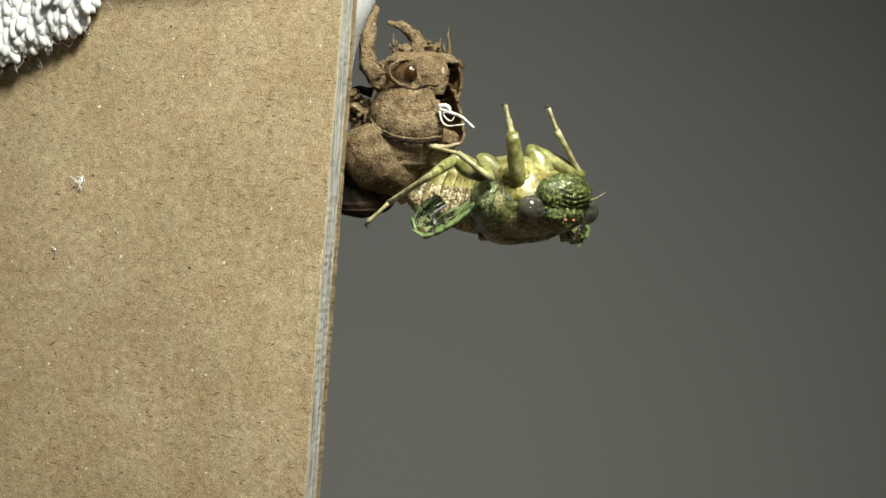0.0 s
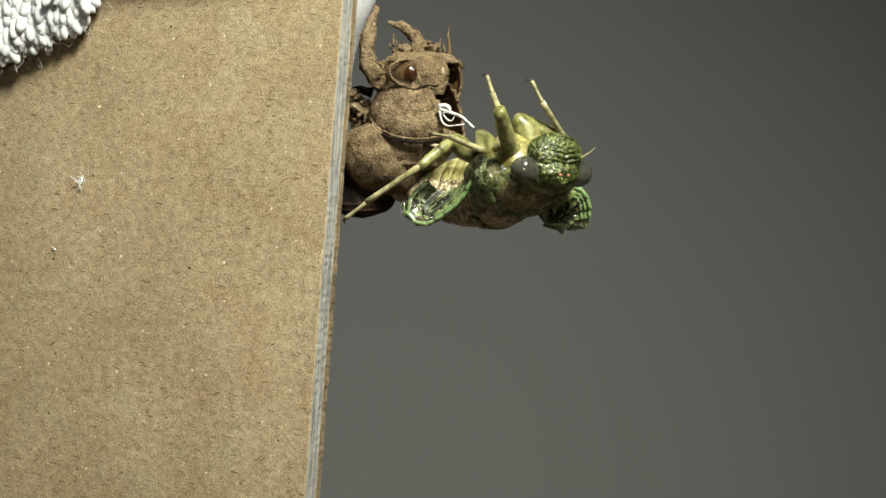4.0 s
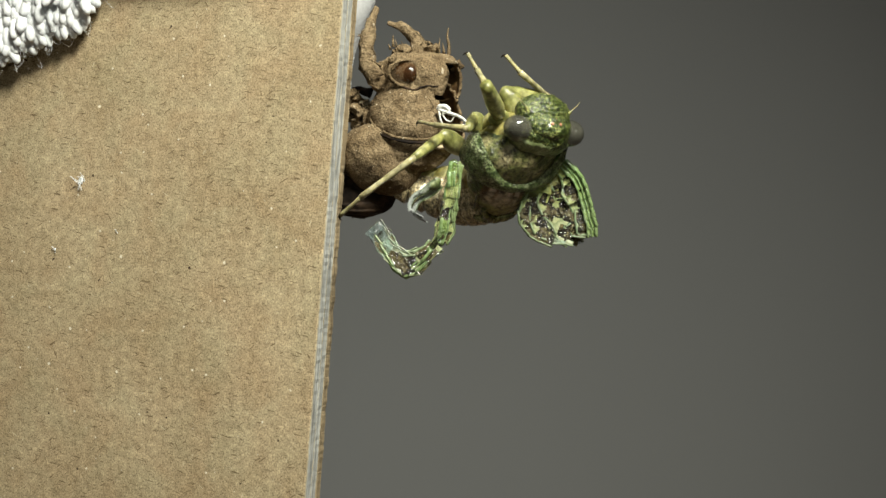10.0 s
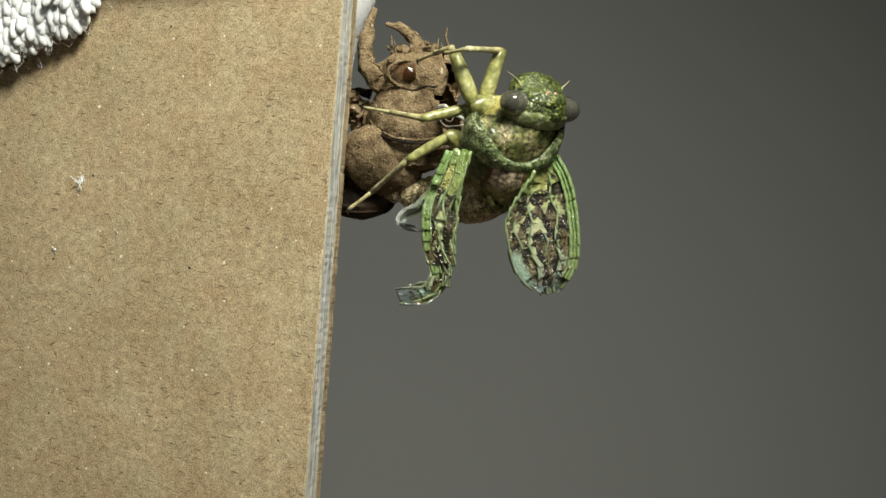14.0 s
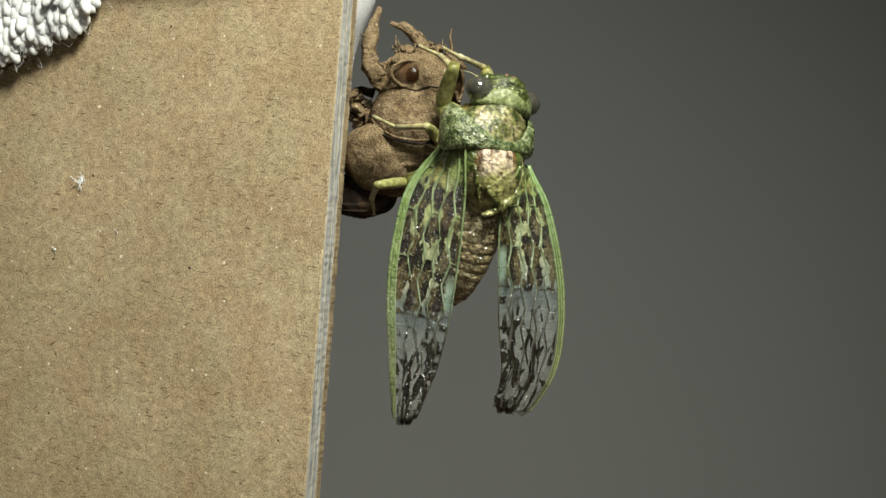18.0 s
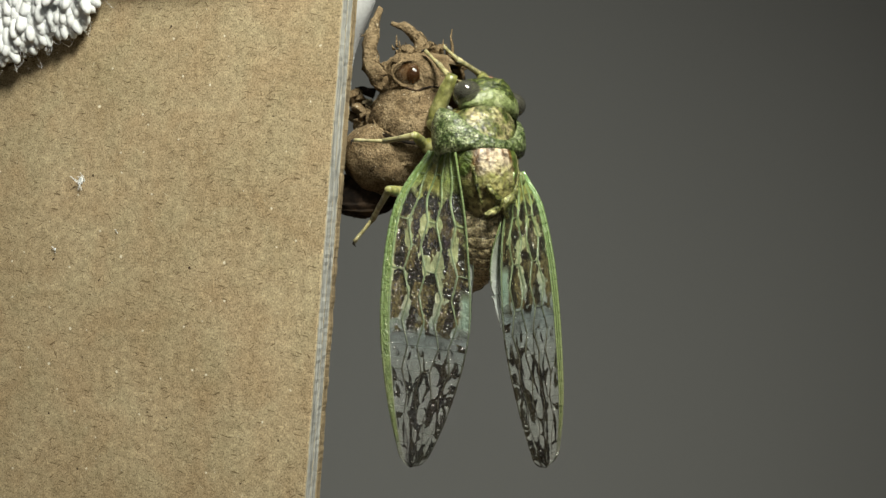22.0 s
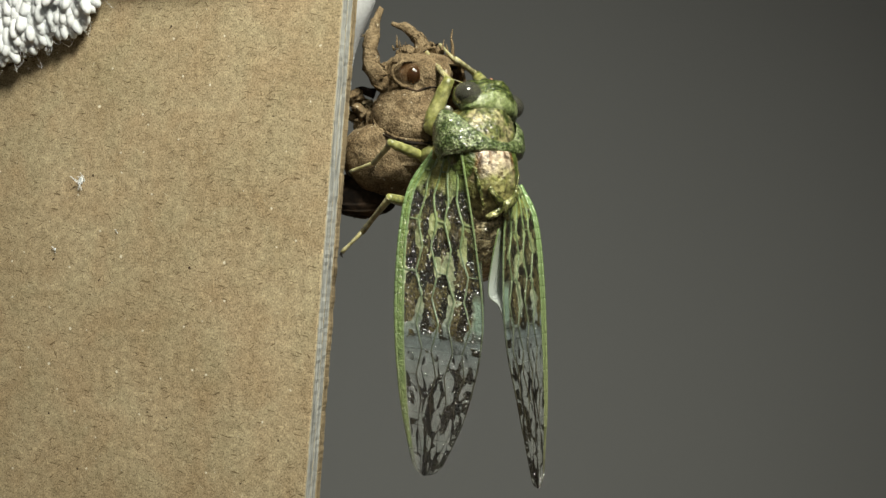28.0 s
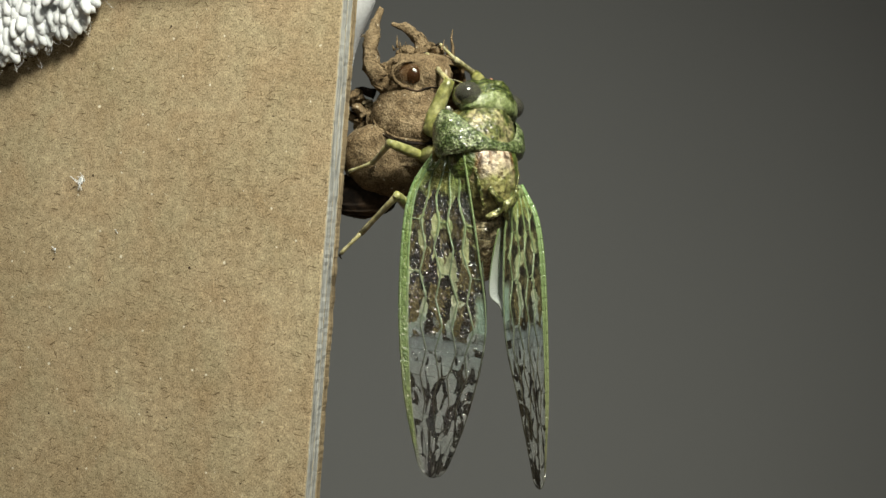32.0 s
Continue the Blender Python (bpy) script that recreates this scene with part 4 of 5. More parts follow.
def head():
    v, f = ball((0, -4, 0), (55, 36, 40), 44, 28, 3.0, 0.035)
    v = rough_up(v, 1.6, 0.16, 3)
    h = part("head", mesh_of("head", v, f, [HEAD_GREEN]), CICADA, "mottled dark and golden green head")
    v, f = ball((0, 8, -24), (52, 30, 35), 40, 44, 1.5, 0.05)
    v = [Vector((q.x, q.y + (1.8 * math.sin(q.z * 0.8 + abs(q.x) * 0.2) if q.y > 8 else 0), q.z)) for q in map(Vector, v)]
    part("clypeus", mesh_of("clypeus", v, f, [HEAD_GREEN]), h, "bulging ridged green face plate")
    v, f = ball((0, 18, 8), (40, 17, 24), 28, 16, 3.0, 0.08)
    part("vertex", mesh_of("vertex", rough_up(v, 1.2, 0.2), f, [HEAD_GREEN]), h)
    v, f = saddle(61, 43, 33, 10, -8, -30, 4, 2.5, 36, 6)
    part("neck_band", mesh_of("neck_band", v, f, [BAND_GREEN]), h, "pale green band behind the eyes")
    for s in (-1, 1):
        v, f = ball((0, 0, 0), (27, 22, 23), 30, 20)
        globe = part("eye", mesh_of("eye", v, f, [EYE]), h, "smoky grey glossy bulging eye", Matrix.Translation(Vector((s * (EYE_X - 3), -1, 4)) * G))
        v, f = ball((s * 9, 3, 3), (12, 12, 12), 20, 14)
        part("pupil", mesh_of("pupil", v, f, [PUPIL]), globe, "dark core of the eye")
        line = smooth_line([(s * 40, 20, -16), (s * 43, 24, -19), (s * 45, 27, -21)], 3)
        v, f = tube(line, taper((3.5, 3, 2), len(line)), 7)
        b = part("antenna", mesh_of("antenna", v, f, [LEG]), h)
        line = smooth_line([(s * 45, 27, -21), (s * 55, 31, -28), (s * 64, 33, -36)], 4)
        v, f = tube(line, taper((1.0, 0.7, 0.35), len(line)), 5)
        part("bristle", mesh_of("bristle", v, f, [LEG_PALE]), b)
    for x, y, z in ((0, 34.5, 5), (-8, 33, 14), (8, 33, 14)):
        v, f = ball((x, y, z), (3, 2.5, 3), 12, 8)
        part("ocellus", mesh_of("ocellus", v, f, [OCELLUS]), h, "small pinkish simple eye")
    return h


def thorax():
    out = []
    rings = [(-14, 14, -2, 34, 30, 30), (-26, 12, -2, 46, 40, 42), (-42, 7, -3, 62, 47, 50), (-58, 2, -3, 74, 51, 56), (-74, 0, -4, 80, 54, 58), (-92, 0, -4, 80, 56, 58), (-101, 0, -4, 74, 52, 54)]
    v, f = loft(rings, 48, 3.5, 0.05)
    p = part("pronotum", mesh_of("pronotum", rough_up(v, 1.5, 0.2), f, [PRON_TAN]), CICADA, "coppery tan and green collar plate")
    v, f = saddle(88, 58, 54, -85, -28, -107, 38, 5.0)
    part("collar", mesh_of("collar", v, f, [PRON_GREEN]), p, "pale mottled green raised collar")
    out.append(p)
    rings = [(-93, -3, 0, 60, 48, 46), (-105, -3, 2, 65, 56, 48), (-121, -2, 3, 64, 58, 50), (-139, -1, 3, 60, 58, 50), (-159, 0, 2, 52, 56, 52), (-175, 0, 0, 42, 52, 52), (-189, 0, -2, 32, 44, 50), (-201, 0, -4, 24, 35, 46), (-211, 0, -6, 17, 25, 40)]
    v, f = loft(rings, 56, 1.5, 0.05)
    m = part("mesonotum", mesh_of("mesonotum", rough_up(v, 0.8, 0.2), f, [BACK]), CICADA, "olive and pinkish back plate behind the collar")
    for s in (-1, 1):
        line = smooth_line([(s * 34, -163, 46), (s * 22, -181, 48), (s * 4, -194, 44), (s * 14, -206, 35), (s * 25, -214, 25)], 5)
        v, f = tube(line, taper((4, 7, 9, 7, 4), len(line)), 12, 2.0, 0.08)
        part("cross_ridge", mesh_of("cross_ridge", rough_up(v, 1.0, 0.2), f, [MESO_OLIVE]), m, "golden olive cross-shaped ridge")
        line = smooth_line([(s * 53, -107, 31), (s * 50, -138, 34), (s * 40, -172, 31), (s * 29, -194, 26)], 5)
        v, f = tube(line, taper((2, 3.5, 3.5, 2), len(line)), 12, 1.5, 0.08)
        part("side_ridge", mesh_of("side_ridge", rough_up(v, 1.0, 0.2), f, [MESO_OLIVE]), m)
    out.append(m)
    rings = [(-18, 0, -14, 8, 4, 8), (-24, 0, -14, 34, 10, 34), (-44, 0, -14, 54, 12, 62), (-80, 0, -14, 58, 10, 74), (-130, 0, -24, 50, 8, 68), (-180, 0, -30, 42, 6, 62),
             (-205, 0, -32, 30, 6, 46), (-216, 0, -34, 6, 2, 12)]
    v, f = loft(rings, 40, 6, 0.035)
    b = part("sternum", mesh_of("sternum", rough_up(v, 1.5, 0.1), f, [BELLY]), CICADA, "pale yellow-green soft underside")
    for s in (-1, 1):
        for y, z, r in ((-48, -62, 24), (-95, -70, 26), (-140, -68, 26)):
            v, f = ball((s * 30, y, z + 12), (r * 0.9, r * 1.05, r * 0.7), 18, 12, 5, 0.06, y)
            part("leg_base", mesh_of("leg_base", v, f, [BELLY]), b)
    out.append(b)
    return out


RINGS = 11


def abdomen():
    rings = []
    for i in range(RINGS):
        k0, k1 = i / RINGS, (i + 1) / RINGS
        w0, w1 = (44 * (1 - k ** 2.2) ** 0.75 + 8 for k in (k0, k1))
        n = 32
        soft = 0.85 * math.sin(math.pi * (i + 1) / 10) if i < 9 else 0.0
        x0, x1 = w0 * 0.76, w1 * 0.76
        v, f = loft([(13, 0, 0, x0 * 0.93, w0 * 0.74, w0 * (0.86 + soft)), (9, 0, 0, x0, w0 * 0.92, w0 * (0.95 + soft)), (-8, 0, 0, x1 * 1.03, w1 * 0.94, w1 * (0.97 + soft)),
                     (-15, 0, 0, x1 * 0.97, w1 * 0.77, w1 * (0.9 + soft)), (-18, 0, 0, x1 * 0.8, w1 * 0.62, w1 * (0.75 + soft))], n, 1.6, 0.06, i)
        slots = [1 if (j < 4 * n and n * 0.54 < (j % n) < n * 0.96) else 0 for j in range(len(f))]
        rings.append(part("abdomen_ring", mesh_of("abdomen_ring", v, f, [ABD_TAN, BELLY], slots), CICADA, "tan and dark banded abdomen ring"))
    return rings


HEAD = head()
THORAX = thorax()
ABDOMEN = abdomen()

TAIL = Track()
TAIL.key(0, 622, 290, -90)
TAIL.key(6, 622, 290, -85)
TAIL.key(9, 624, 290, -75)
TAIL.key(12, 630, 295, -65)
TAIL.key(14.5, 645, 325, -50)
TAIL.key(16.5, 788, 528, 20)
TAIL.key(17, 798, 520, 15)
TAIL.key(18, 806, 534, 5)
TAIL.key(20, 818, 522, -15)
TAIL.key(22, 836, 512, -25)
TAIL.key(25, 852, 482, -35)
TAIL.key(28, 852, 492, -30)
TAIL.key(32, 852, 492, -30)


def ring_poses(t):
    m = thorax_pose(t)
    f, d = m.col[1].xyz, m.col[2].xyz
    sag = float(np.interp(t, (0, 6, 11, 14, 16.5), (0.6, 0.55, 0.4, 0.35, 0.0)))
    a = m @ (Vector((14, -186, -28 + 20 * sag)) * G)
    b = a - f * 75 * G + d * 68 * G * sag
    c = spot(*TAIL.at(t))
    out = []
    for i in range(RINGS):
        s = (i + 0.5) / RINGS
        p = a * (1 - s) ** 2 + b * 2 * s * (1 - s) + c * s * s
        tan = -((b - a) * (1 - s) + (c - b) * s).normalized()
        z = (d - tan * d.dot(tan)).normalized()
        out.append(basis(p, tan.cross(z), tan, z))
    return out


# ---- wings ----
SPAN = (-0.12, -0.02, 0.3, 0.7, 1.02, 1.12)
TUCK = (0.5, 1.0, 1.0, 1.0, 1.0, 0.5)      # the ends of a vein slip into the next one


class Wing:
    """A wing of many small stiff plates. At each key its front and hind edges are lines of five places from root to tip."""

    def __init__(self, name, label, nu, nv, mat, costa, seed):
        self.name, self.label, self.nu, self.nv, self.mat, self.costa, self.seed = name, label, nu, nv, mat, costa, seed
        self.t, self.lead, self.trail, self.lines, self.steps, self.folds = [], [], [], {}, {}, []

    def key(self, t, lead, trail, c, fold=1.0):
        """c: nearness of the front edge at root and tip, then of the hind edge; fold: how far out the wing is folded under."""
        self.folds.append(fold)
        for edge, store, c0, c1 in ((lead, self.lead, c[0], c[1]), (trail, self.trail, c[2], c[3])):
            store.append([spot(x, y, c0 + (c1 - c0) * i / 4) for i, (x, y) in enumerate(edge)])
        self.t.append(t)

    def along(self, edge, k, u):
        if (edge, k) not in self.lines:
            line = np.array([tuple(p) for p in smooth_line((self.lead if edge == 0 else self.trail)[k], 8)])
            far = np.concatenate(([0.0], np.cumsum(np.linalg.norm(np.diff(line, axis=0), axis=1))))
            even = np.linspace(0, far[-1], 65)
            self.lines[edge, k] = np.stack([np.interp(even, far, line[:, q]) for q in range(3)], axis=1)
            self.steps[edge, k] = np.interp(np.linspace(0, 1, 65), far / far[-1], np.linspace(0, 1, len(line)))
        line = self.lines[edge, k]
        x = max(u, 0) * (len(line) - 1)
        i = min(int(x), len(line) - 2)
        return Vector(line[i] + (line[i + 1] - line[i]) * (x - i))

    def paint_u(self, u):
        """Where along the painted pattern a place of the spread wing lies."""
        rest = len(self.t) - 1
        self.along(0, rest, 0.0)
        return float(np.interp(u, np.linspace(0, 1, 65), self.steps[0, rest]))

    def place(self, k, u, v):
        a, b = self.along(0, k, u), self.along(1, k, u)
        # rounded tip: the front edge runs round to meet the hind edge
        if u > 0.94:
            r = (u - 0.94) / 0.06
            mid = (a + b) / 2
            s = math.sqrt(max(0.0, 1 - r ** 3 * 0.97))
            a, b = mid + (a - mid) * s, mid + (b - mid) * s
        return a + (b - a) * v

    def frame_at(self, k, u, v):
        e = 0.02
        p = self.place(k, u, v)
        du = self.place(k, min(u + e, 0.99), v) - self.place(k, max(u - e, 0), v)
        dv = self.place(k, u, min(v + 0.15, 1)) - self.place(k, u, max(v - 0.15, 0))
        x = du.normalized()
        z = x.cross(dv)
        z = z.normalized() if z.length > 1e-9 else Vector((0, -1, 0))
        return p, x, z.cross(x), z, du.length, dv.length

    def strip_edge(self, j, u):
        """The zigzag vein between two strips of cells."""
        if not self.costa:
            return j / self.nv
        if j <= 0:
            return 0.0
        if j >= self.nv + 1:
            return 1.0
        base = 0.11 + 0.89 * (j - 1) / self.nv
        if j == 1:
            return base
        x = u * self.nu / 4 + 0.5 * (j % 2)
        return base + 0.036 * (abs(2 * (x - math.floor(x)) - 1) * 2 - 1) * min(1, u * 5)

    def build(self):
        rest = len(self.t) - 1
        rnd = random.Random(self.seed)
        self.root = part(self.name, mesh_of(self.name, *ball((0, 0, 0), (13, 9, 7), 14, 8, 2, 0.1), [BAND_GREEN]), CICADA, self.label)
        self.cells = []
        rows = self.nv + 1 if self.costa else self.nv
        for j in range(rows):
            edge = self.costa and j == 0
            for i in range(self.nu):
                u0, u1 = i / self.nu, (i + 1) / self.nu
                uc = (u0 + u1) / 2
                vc = (self.strip_edge(j, uc) + self.strip_edge(j + 1, uc)) / 2
                vw = self.strip_edge(j + 1, uc) - self.strip_edge(j, uc)
                p, x, y, z, lu, lv = self.frame_at(rest, uc, vc)
                inv = basis(p, x, y, z).inverted()
                quarter = (i + 2 * (j % 2)) % 4          # four plates make one cell of the wing
                n = 5
                verts, faces, slots, uvs = [], [], [], []

                def cell_uv(u, b):
                    s = ((u - u0) / (u1 - u0) + quarter) / 4
                    return (s, b)

                for a in range(n + 1):
                    u = min(max(u0 + (u1 - u0) * (a / n * 1.06 - 0.03), 0), 1)
                    v0, v1 = self.strip_edge(j, u), self.strip_edge(j + 1, u)
                    for b in range(n + 1):
                        v = v0 + (v1 - v0) * b / n
                        q = inv @ self.place(rest, u, v) / G
                        dome = math.sin(math.pi * b / n)
                        verts.append(q + Vector((0, 0, 1.8 * dome * (-1 if j % 2 else 1) + 0.12 * (i % 2) + 1.6 * noise.noise((u * 60, v * 18, self.seed)))))
                        uvs.append((self.paint_u(u), v, *cell_uv(u, b / n)))
                for a in range(n):
                    for b in range(n):
                        k = a * (n + 1) + b
                        faces.append((k, k + 1, k + n + 2, k + n + 1))
                        slots.append(0)

                def vein(line, radius):
                    pts = [inv @ self.place(rest, min(max(u, 0), 1), min(max(v, 0), 1)) / G for u, v in line]
                    tv, tf = tube(pts, taper(radius, len(pts)), 6)
                    o = len(verts)
                    verts.extend(tv)
                    for q in range(len(tv)):
                        pu, pv = line[min(q // 6, len(line) - 1)]
                        uvs.append((self.paint_u(pu), pv, 0, 0))
                    faces.extend(tuple(w + o for w in g) for g in tf)
                    slots.extend([1] * len(tf))

                steps = SPAN
                thin = (1 - 0.68 * uc) * (0.6 if uc > 0.8 else 1.0) * (1.0 if self.costa else 0.55)
                if edge:
                    vein([(u0 + (u1 - u0) * s, 0.022) for s in SPAN], [4.0 * thin * q for q in TUCK])
                    vein([(u0 + (u1 - u0) * s, 0.066) for s in SPAN], [1.6 * thin * q for q in TUCK])
                    vein([(u0 + (u1 - u0) * s, 0.106) for s in SPAN], [2.6 * thin * q for q in TUCK])
                else:
                    vein([(u0 + (u1 - u0) * s, self.strip_edge(j + 1, u0 + (u1 - u0) * s) - (0.012 if j == rows - 1 else 0)) for s in steps], [2.4 * thin * q for q in TUCK])
                    if quarter == 3 and (u1 < 0.5 or 0.66 < u1 < 0.99):
                        a, b = self.strip_edge(j, u1), self.strip_edge(j + 1, u1)
                        vein([(u1, a + (b - a) * s) for s in np.linspace(0, 1, 4)], (1.1 * thin, 1.1 * thin))
                me = mesh_of("wing_cell", verts, faces, [self.mat, VEIN], slots, uvs=uvs)
                ob = part("front_vein" if edge else "wing_cell", me, self.root)
                wide = (self.place(rest, uc, 1) - self.place(rest, uc, 0)).length * vw
                self.cells.append((ob, uc, vc, lu, lv, (-1 if j % 2 else 1) * rnd.uniform(0.6, 1.0), math.cos(uc * 34 + j), math.sin(uc * 34 + j), wide))

    def poses(self, k):
        """The root's pose and, within it, each plate's, at the key k."""
        p, x, y, z, _, _ = self.frame_at(k, 0.02, 0.4)
        root = basis(p, x, y, z)
        out = []
        for ob, u, v, lu, lv, r0, r1, r2, wide in self.cells:
            # pleated like a fan across its length: each turn lies behind the last
            fold = self.folds[k]
            turn = int(u / fold) if u < 1 else 0
            under = 13.0 * turn
            u = u / fold - turn
            u = 1 - u if turn % 2 else u
            here = (self.place(k, u, 1) - self.place(k, u, 0)).length + 1e-9
            room = min(0.5, 0.5 * wide / here)
            _, _, _, _, a, b = self.frame_at(k, u, v)
            a /= fold
            v = min(max(v, room), 1 - room)
            # plates that have no room to lie flat draw back from the tip and tilt
            long = (self.along(0, k, 1) - self.along(0, k, 0.75)).length * 4 + 1e-9
            last = len(self.t) - 1
            whole = (self.along(0, last, 1) - self.along(0, last, 0.75)).length * 4
            u = min(u, 1 - 0.5 / self.nu * max(1.0, min(5.0, whole / long)))
            p, x, y, z, _, _ = self.frame_at(k, u, v)
            tight = (1.0 if self.costa else 0.35) * min(1.0, max(0.0, 1 - (a * b) / (lu * lv + 1e-12)) * 1.15)
            m = basis(p + z * r2 * 2 * G * tight - way(0, 0, 1) * ((30 * u - 8) * tight - (12 * tight if v < 0.12 else 0) + under) * G, x, y, z) @ pose(0, 0, 0, r0 * 9 * tight, (1.2 + r1) * tight, r2 * 1.5 * tight)
            # still soft and rumpled while it is folded
            soft = (1 - fold) * (0.35 if v < 0.16 else 1.0)
            if soft > 0.05 and self.costa:
                q = noise.noise_vector((r0 * 3 + u * 9, v * 5, self.seed * 3.0))
                m = Matrix.Translation((x * q.x * 5 + y * q.y * 6 + z * q.z * 7) * soft * G) @ m @ pose(0, 0, 0, q.x * 26 * soft, q.y * 20 * soft, q.z * 22 * soft)
            out.append((ob, root.inverted() @ m))
        return to_root(root), out

    def motion_rows(self):
        root_rows, rows = [], {ob: [] for ob, *_ in self.cells}
        for k, t in enumerate(self.t):
            r, cells = self.poses(k)
            root_rows.append((t, r))
            for ob, m in cells:
                rows[ob].append((t, m))
        return root_rows, rows


LEFT = Wing("forewing", "blotched clear forewing with green veins, on the near side", 26, 5, WING, True, 1)
L = LEFT.key
L(0.0, [(850, 350), (800, 400), (745, 418), (730, 385), (770, 345)], [(845, 350), (806, 372), (775, 388), (762, 382), (785, 362)], (185, 150, 147, 112), 0.42)
L(3.0, [(838, 330), (800, 380), (745, 402), (718, 375), (760, 330)], [(834, 330), (800, 350), (768, 370), (752, 360), (780, 345)], (175, 145, 137, 107), 0.43)
L(6.0, [(835, 285), (800, 360), (755, 398), (703, 370), (720, 318)], [(820, 300), (785, 330), (757, 350), (745, 345), (750, 330)], (165, 140, 127, 102), 0.47)
L(8.0, [(825, 270), (798, 345), (760, 408), (680, 402), (700, 320)], [(806, 290), (775, 330), (748, 358), (725, 360), (735, 340)], (160, 140, 122, 102), 0.56)
L(9.0, [(825, 268), (792, 350), (770, 415), (700, 456), (668, 360)], [(805, 275), (775, 340), (757, 398), (710, 428), (684, 352)], (158, 140, 145, 130), 0.6)
L(10.0, [(795, 285), (783, 365), (768, 432), (712, 492), (655, 405)], [(818, 295), (802, 380), (786, 420), (722, 445), (664, 400)], (155, 140, 150, 135), 0.61)
L(11.0, [(795, 278), (778, 360), (772, 440), (725, 502), (658, 455)], [(820, 285), (804, 370), (793, 430), (735, 460), (668, 448)], (150, 135, 150, 130), 0.62)
L(12.0, [(795, 258), (757, 350), (745, 440), (750, 508), (672, 458)], [(822, 262), (806, 350), (797, 425), (762, 460), (684, 452)], (145, 130, 150, 125), 0.63)
L(13.0, [(795, 258), (757, 350), (745, 440), (755, 515), (680, 488)], [(826, 262), (812, 350), (803, 430), (772, 478), (690, 480)], (140, 125, 150, 120), 0.64)
L(14.0, [(790, 270), (750, 360), (747, 430), (768, 518), (708, 545)], [(835, 268), (813, 360), (806, 440), (788, 492), (705, 515)], (135, 120, 150, 120), 0.62)
L(14.5, [(793, 265), (752, 350), (745, 440), (748, 512), (757, 562)], [(840, 260), (820, 350), (811, 430), (795, 500), (768, 560)], (130, 118, 150, 120), 0.62)
L(16.5, [(790, 225), (735, 300), (700, 420), (692, 510), (689, 602)], [(815, 240), (817, 330), (810, 430), (775, 520), (748, 608)], (95, 95, 172, 125), 0.78)
L(17.0, [(790, 232), (735, 310), (712, 440), (708, 540), (702, 650)], [(815, 242), (826, 350), (816, 450), (790, 530), (746, 643)], (92, 92, 169, 123), 0.84)
L(18.0, [(778, 260), (716, 340), (686, 480), (686, 610), (694, 754)], [(824, 262), (823, 370), (803, 530), (775, 650), (732, 753)], (88, 90, 167, 121), 0.95)
L(19.0, [(762, 262), (700, 370), (678, 520), (680, 650), (689, 790)], [(808, 264), (809, 400), (803, 560), (770, 680), (728, 793)], (84, 88, 165, 119))
L(20.0, [(760, 265), (700, 370), (675, 530), (680, 680), (692, 808)], [(806, 267), (809, 420), (808, 570), (770, 720), (732, 811)], (82, 86, 163, 117))
L(21.0, [(762, 264), (701, 370), (677, 530), (682, 680), (700, 812)], [(808, 266), (815, 420), (816, 575), (780, 722), (740, 815)], (82, 86, 163, 117))
L(22.0, [(760, 268), (695, 370), (672, 540), (682, 690), (709, 824)], [(806, 270), (828, 420), (832, 590), (795, 730), (749, 830)], (80, 85, 162, 115))
L(23.0, [(768, 258), (715, 360), (698, 540), (708, 690), (739, 824)], [(814, 260), (843, 420), (850, 585), (820, 730), (779, 832)], (80, 85, 162, 115))
L(24.0, [(768, 258), (714, 360), (697, 540), (707, 690), (737, 826)], [(814, 260), (843, 420), (850, 585), (820, 730), (778, 834)], (80, 85, 162, 115))
L(25.0, [(766, 258), (722, 350), (711, 500), (725, 670), (770, 828)], [(812, 260), (851, 420), (876, 580), (850, 710), (812, 837)], (80, 85, 162, 115))
L(28.0, [(770, 262), (716, 350), (697, 520), (705, 690), (732, 838)], [(816, 264), (844, 440), (856, 590), (826, 735), (774, 846)], (80, 85, 162, 115))
L(32.0, [(774, 262), (721, 350), (705, 520), (713, 690), (742, 840)], [(820, 264), (847, 440), (861, 590), (829, 735), (784, 851)], (80, 85, 162, 115))

RIGHT = Wing("forewing", "blotched clear forewing with green veins, on the far side", 26, 5, WING, True, 2)
R = RIGHT.key
R(0.0, [(1000, 372), (1028, 385), (1043, 402), (1036, 418), (1018, 420)], [(985, 388), (985, 398), (992, 408), (1000, 414), (1008, 416)], (100, 95, 110, 100), 0.26)
R(3.0, [(1000, 335), (1035, 346), (1045, 373), (1040, 398), (1018, 400)], [(975, 350), (965, 375), (970, 395), (985, 388), (1005, 393)], (95, 90, 105, 100), 0.28)
R(6.0, [(990, 310), (1028, 313), (1045, 340), (1047, 384), (1012, 383)], [(950, 345), (942, 370), (965, 387), (985, 381), (1000, 374)], (90, 85, 105, 95), 0.31)
R(8.0, [(988, 288), (1030, 310), (1048, 350), (1052, 388), (1028, 388)], [(950, 330), (926, 360), (928, 385), (960, 396), (995, 380)], (85, 80, 105, 95), 0.35)
R(9.0, [(990, 280), (1030, 310), (1048, 350), (1054, 394), (1032, 398)], [(950, 330), (926, 365), (927, 396), (960, 408), (1000, 397)], (82, 78, 105, 95), 0.37)
R(10.0, [(992, 275), (1030, 310), (1048, 360), (1057, 410), (1030, 418)], [(955, 320), (922, 370), (922, 404), (960, 424), (1005, 414)], (80, 75, 105, 95), 0.4)
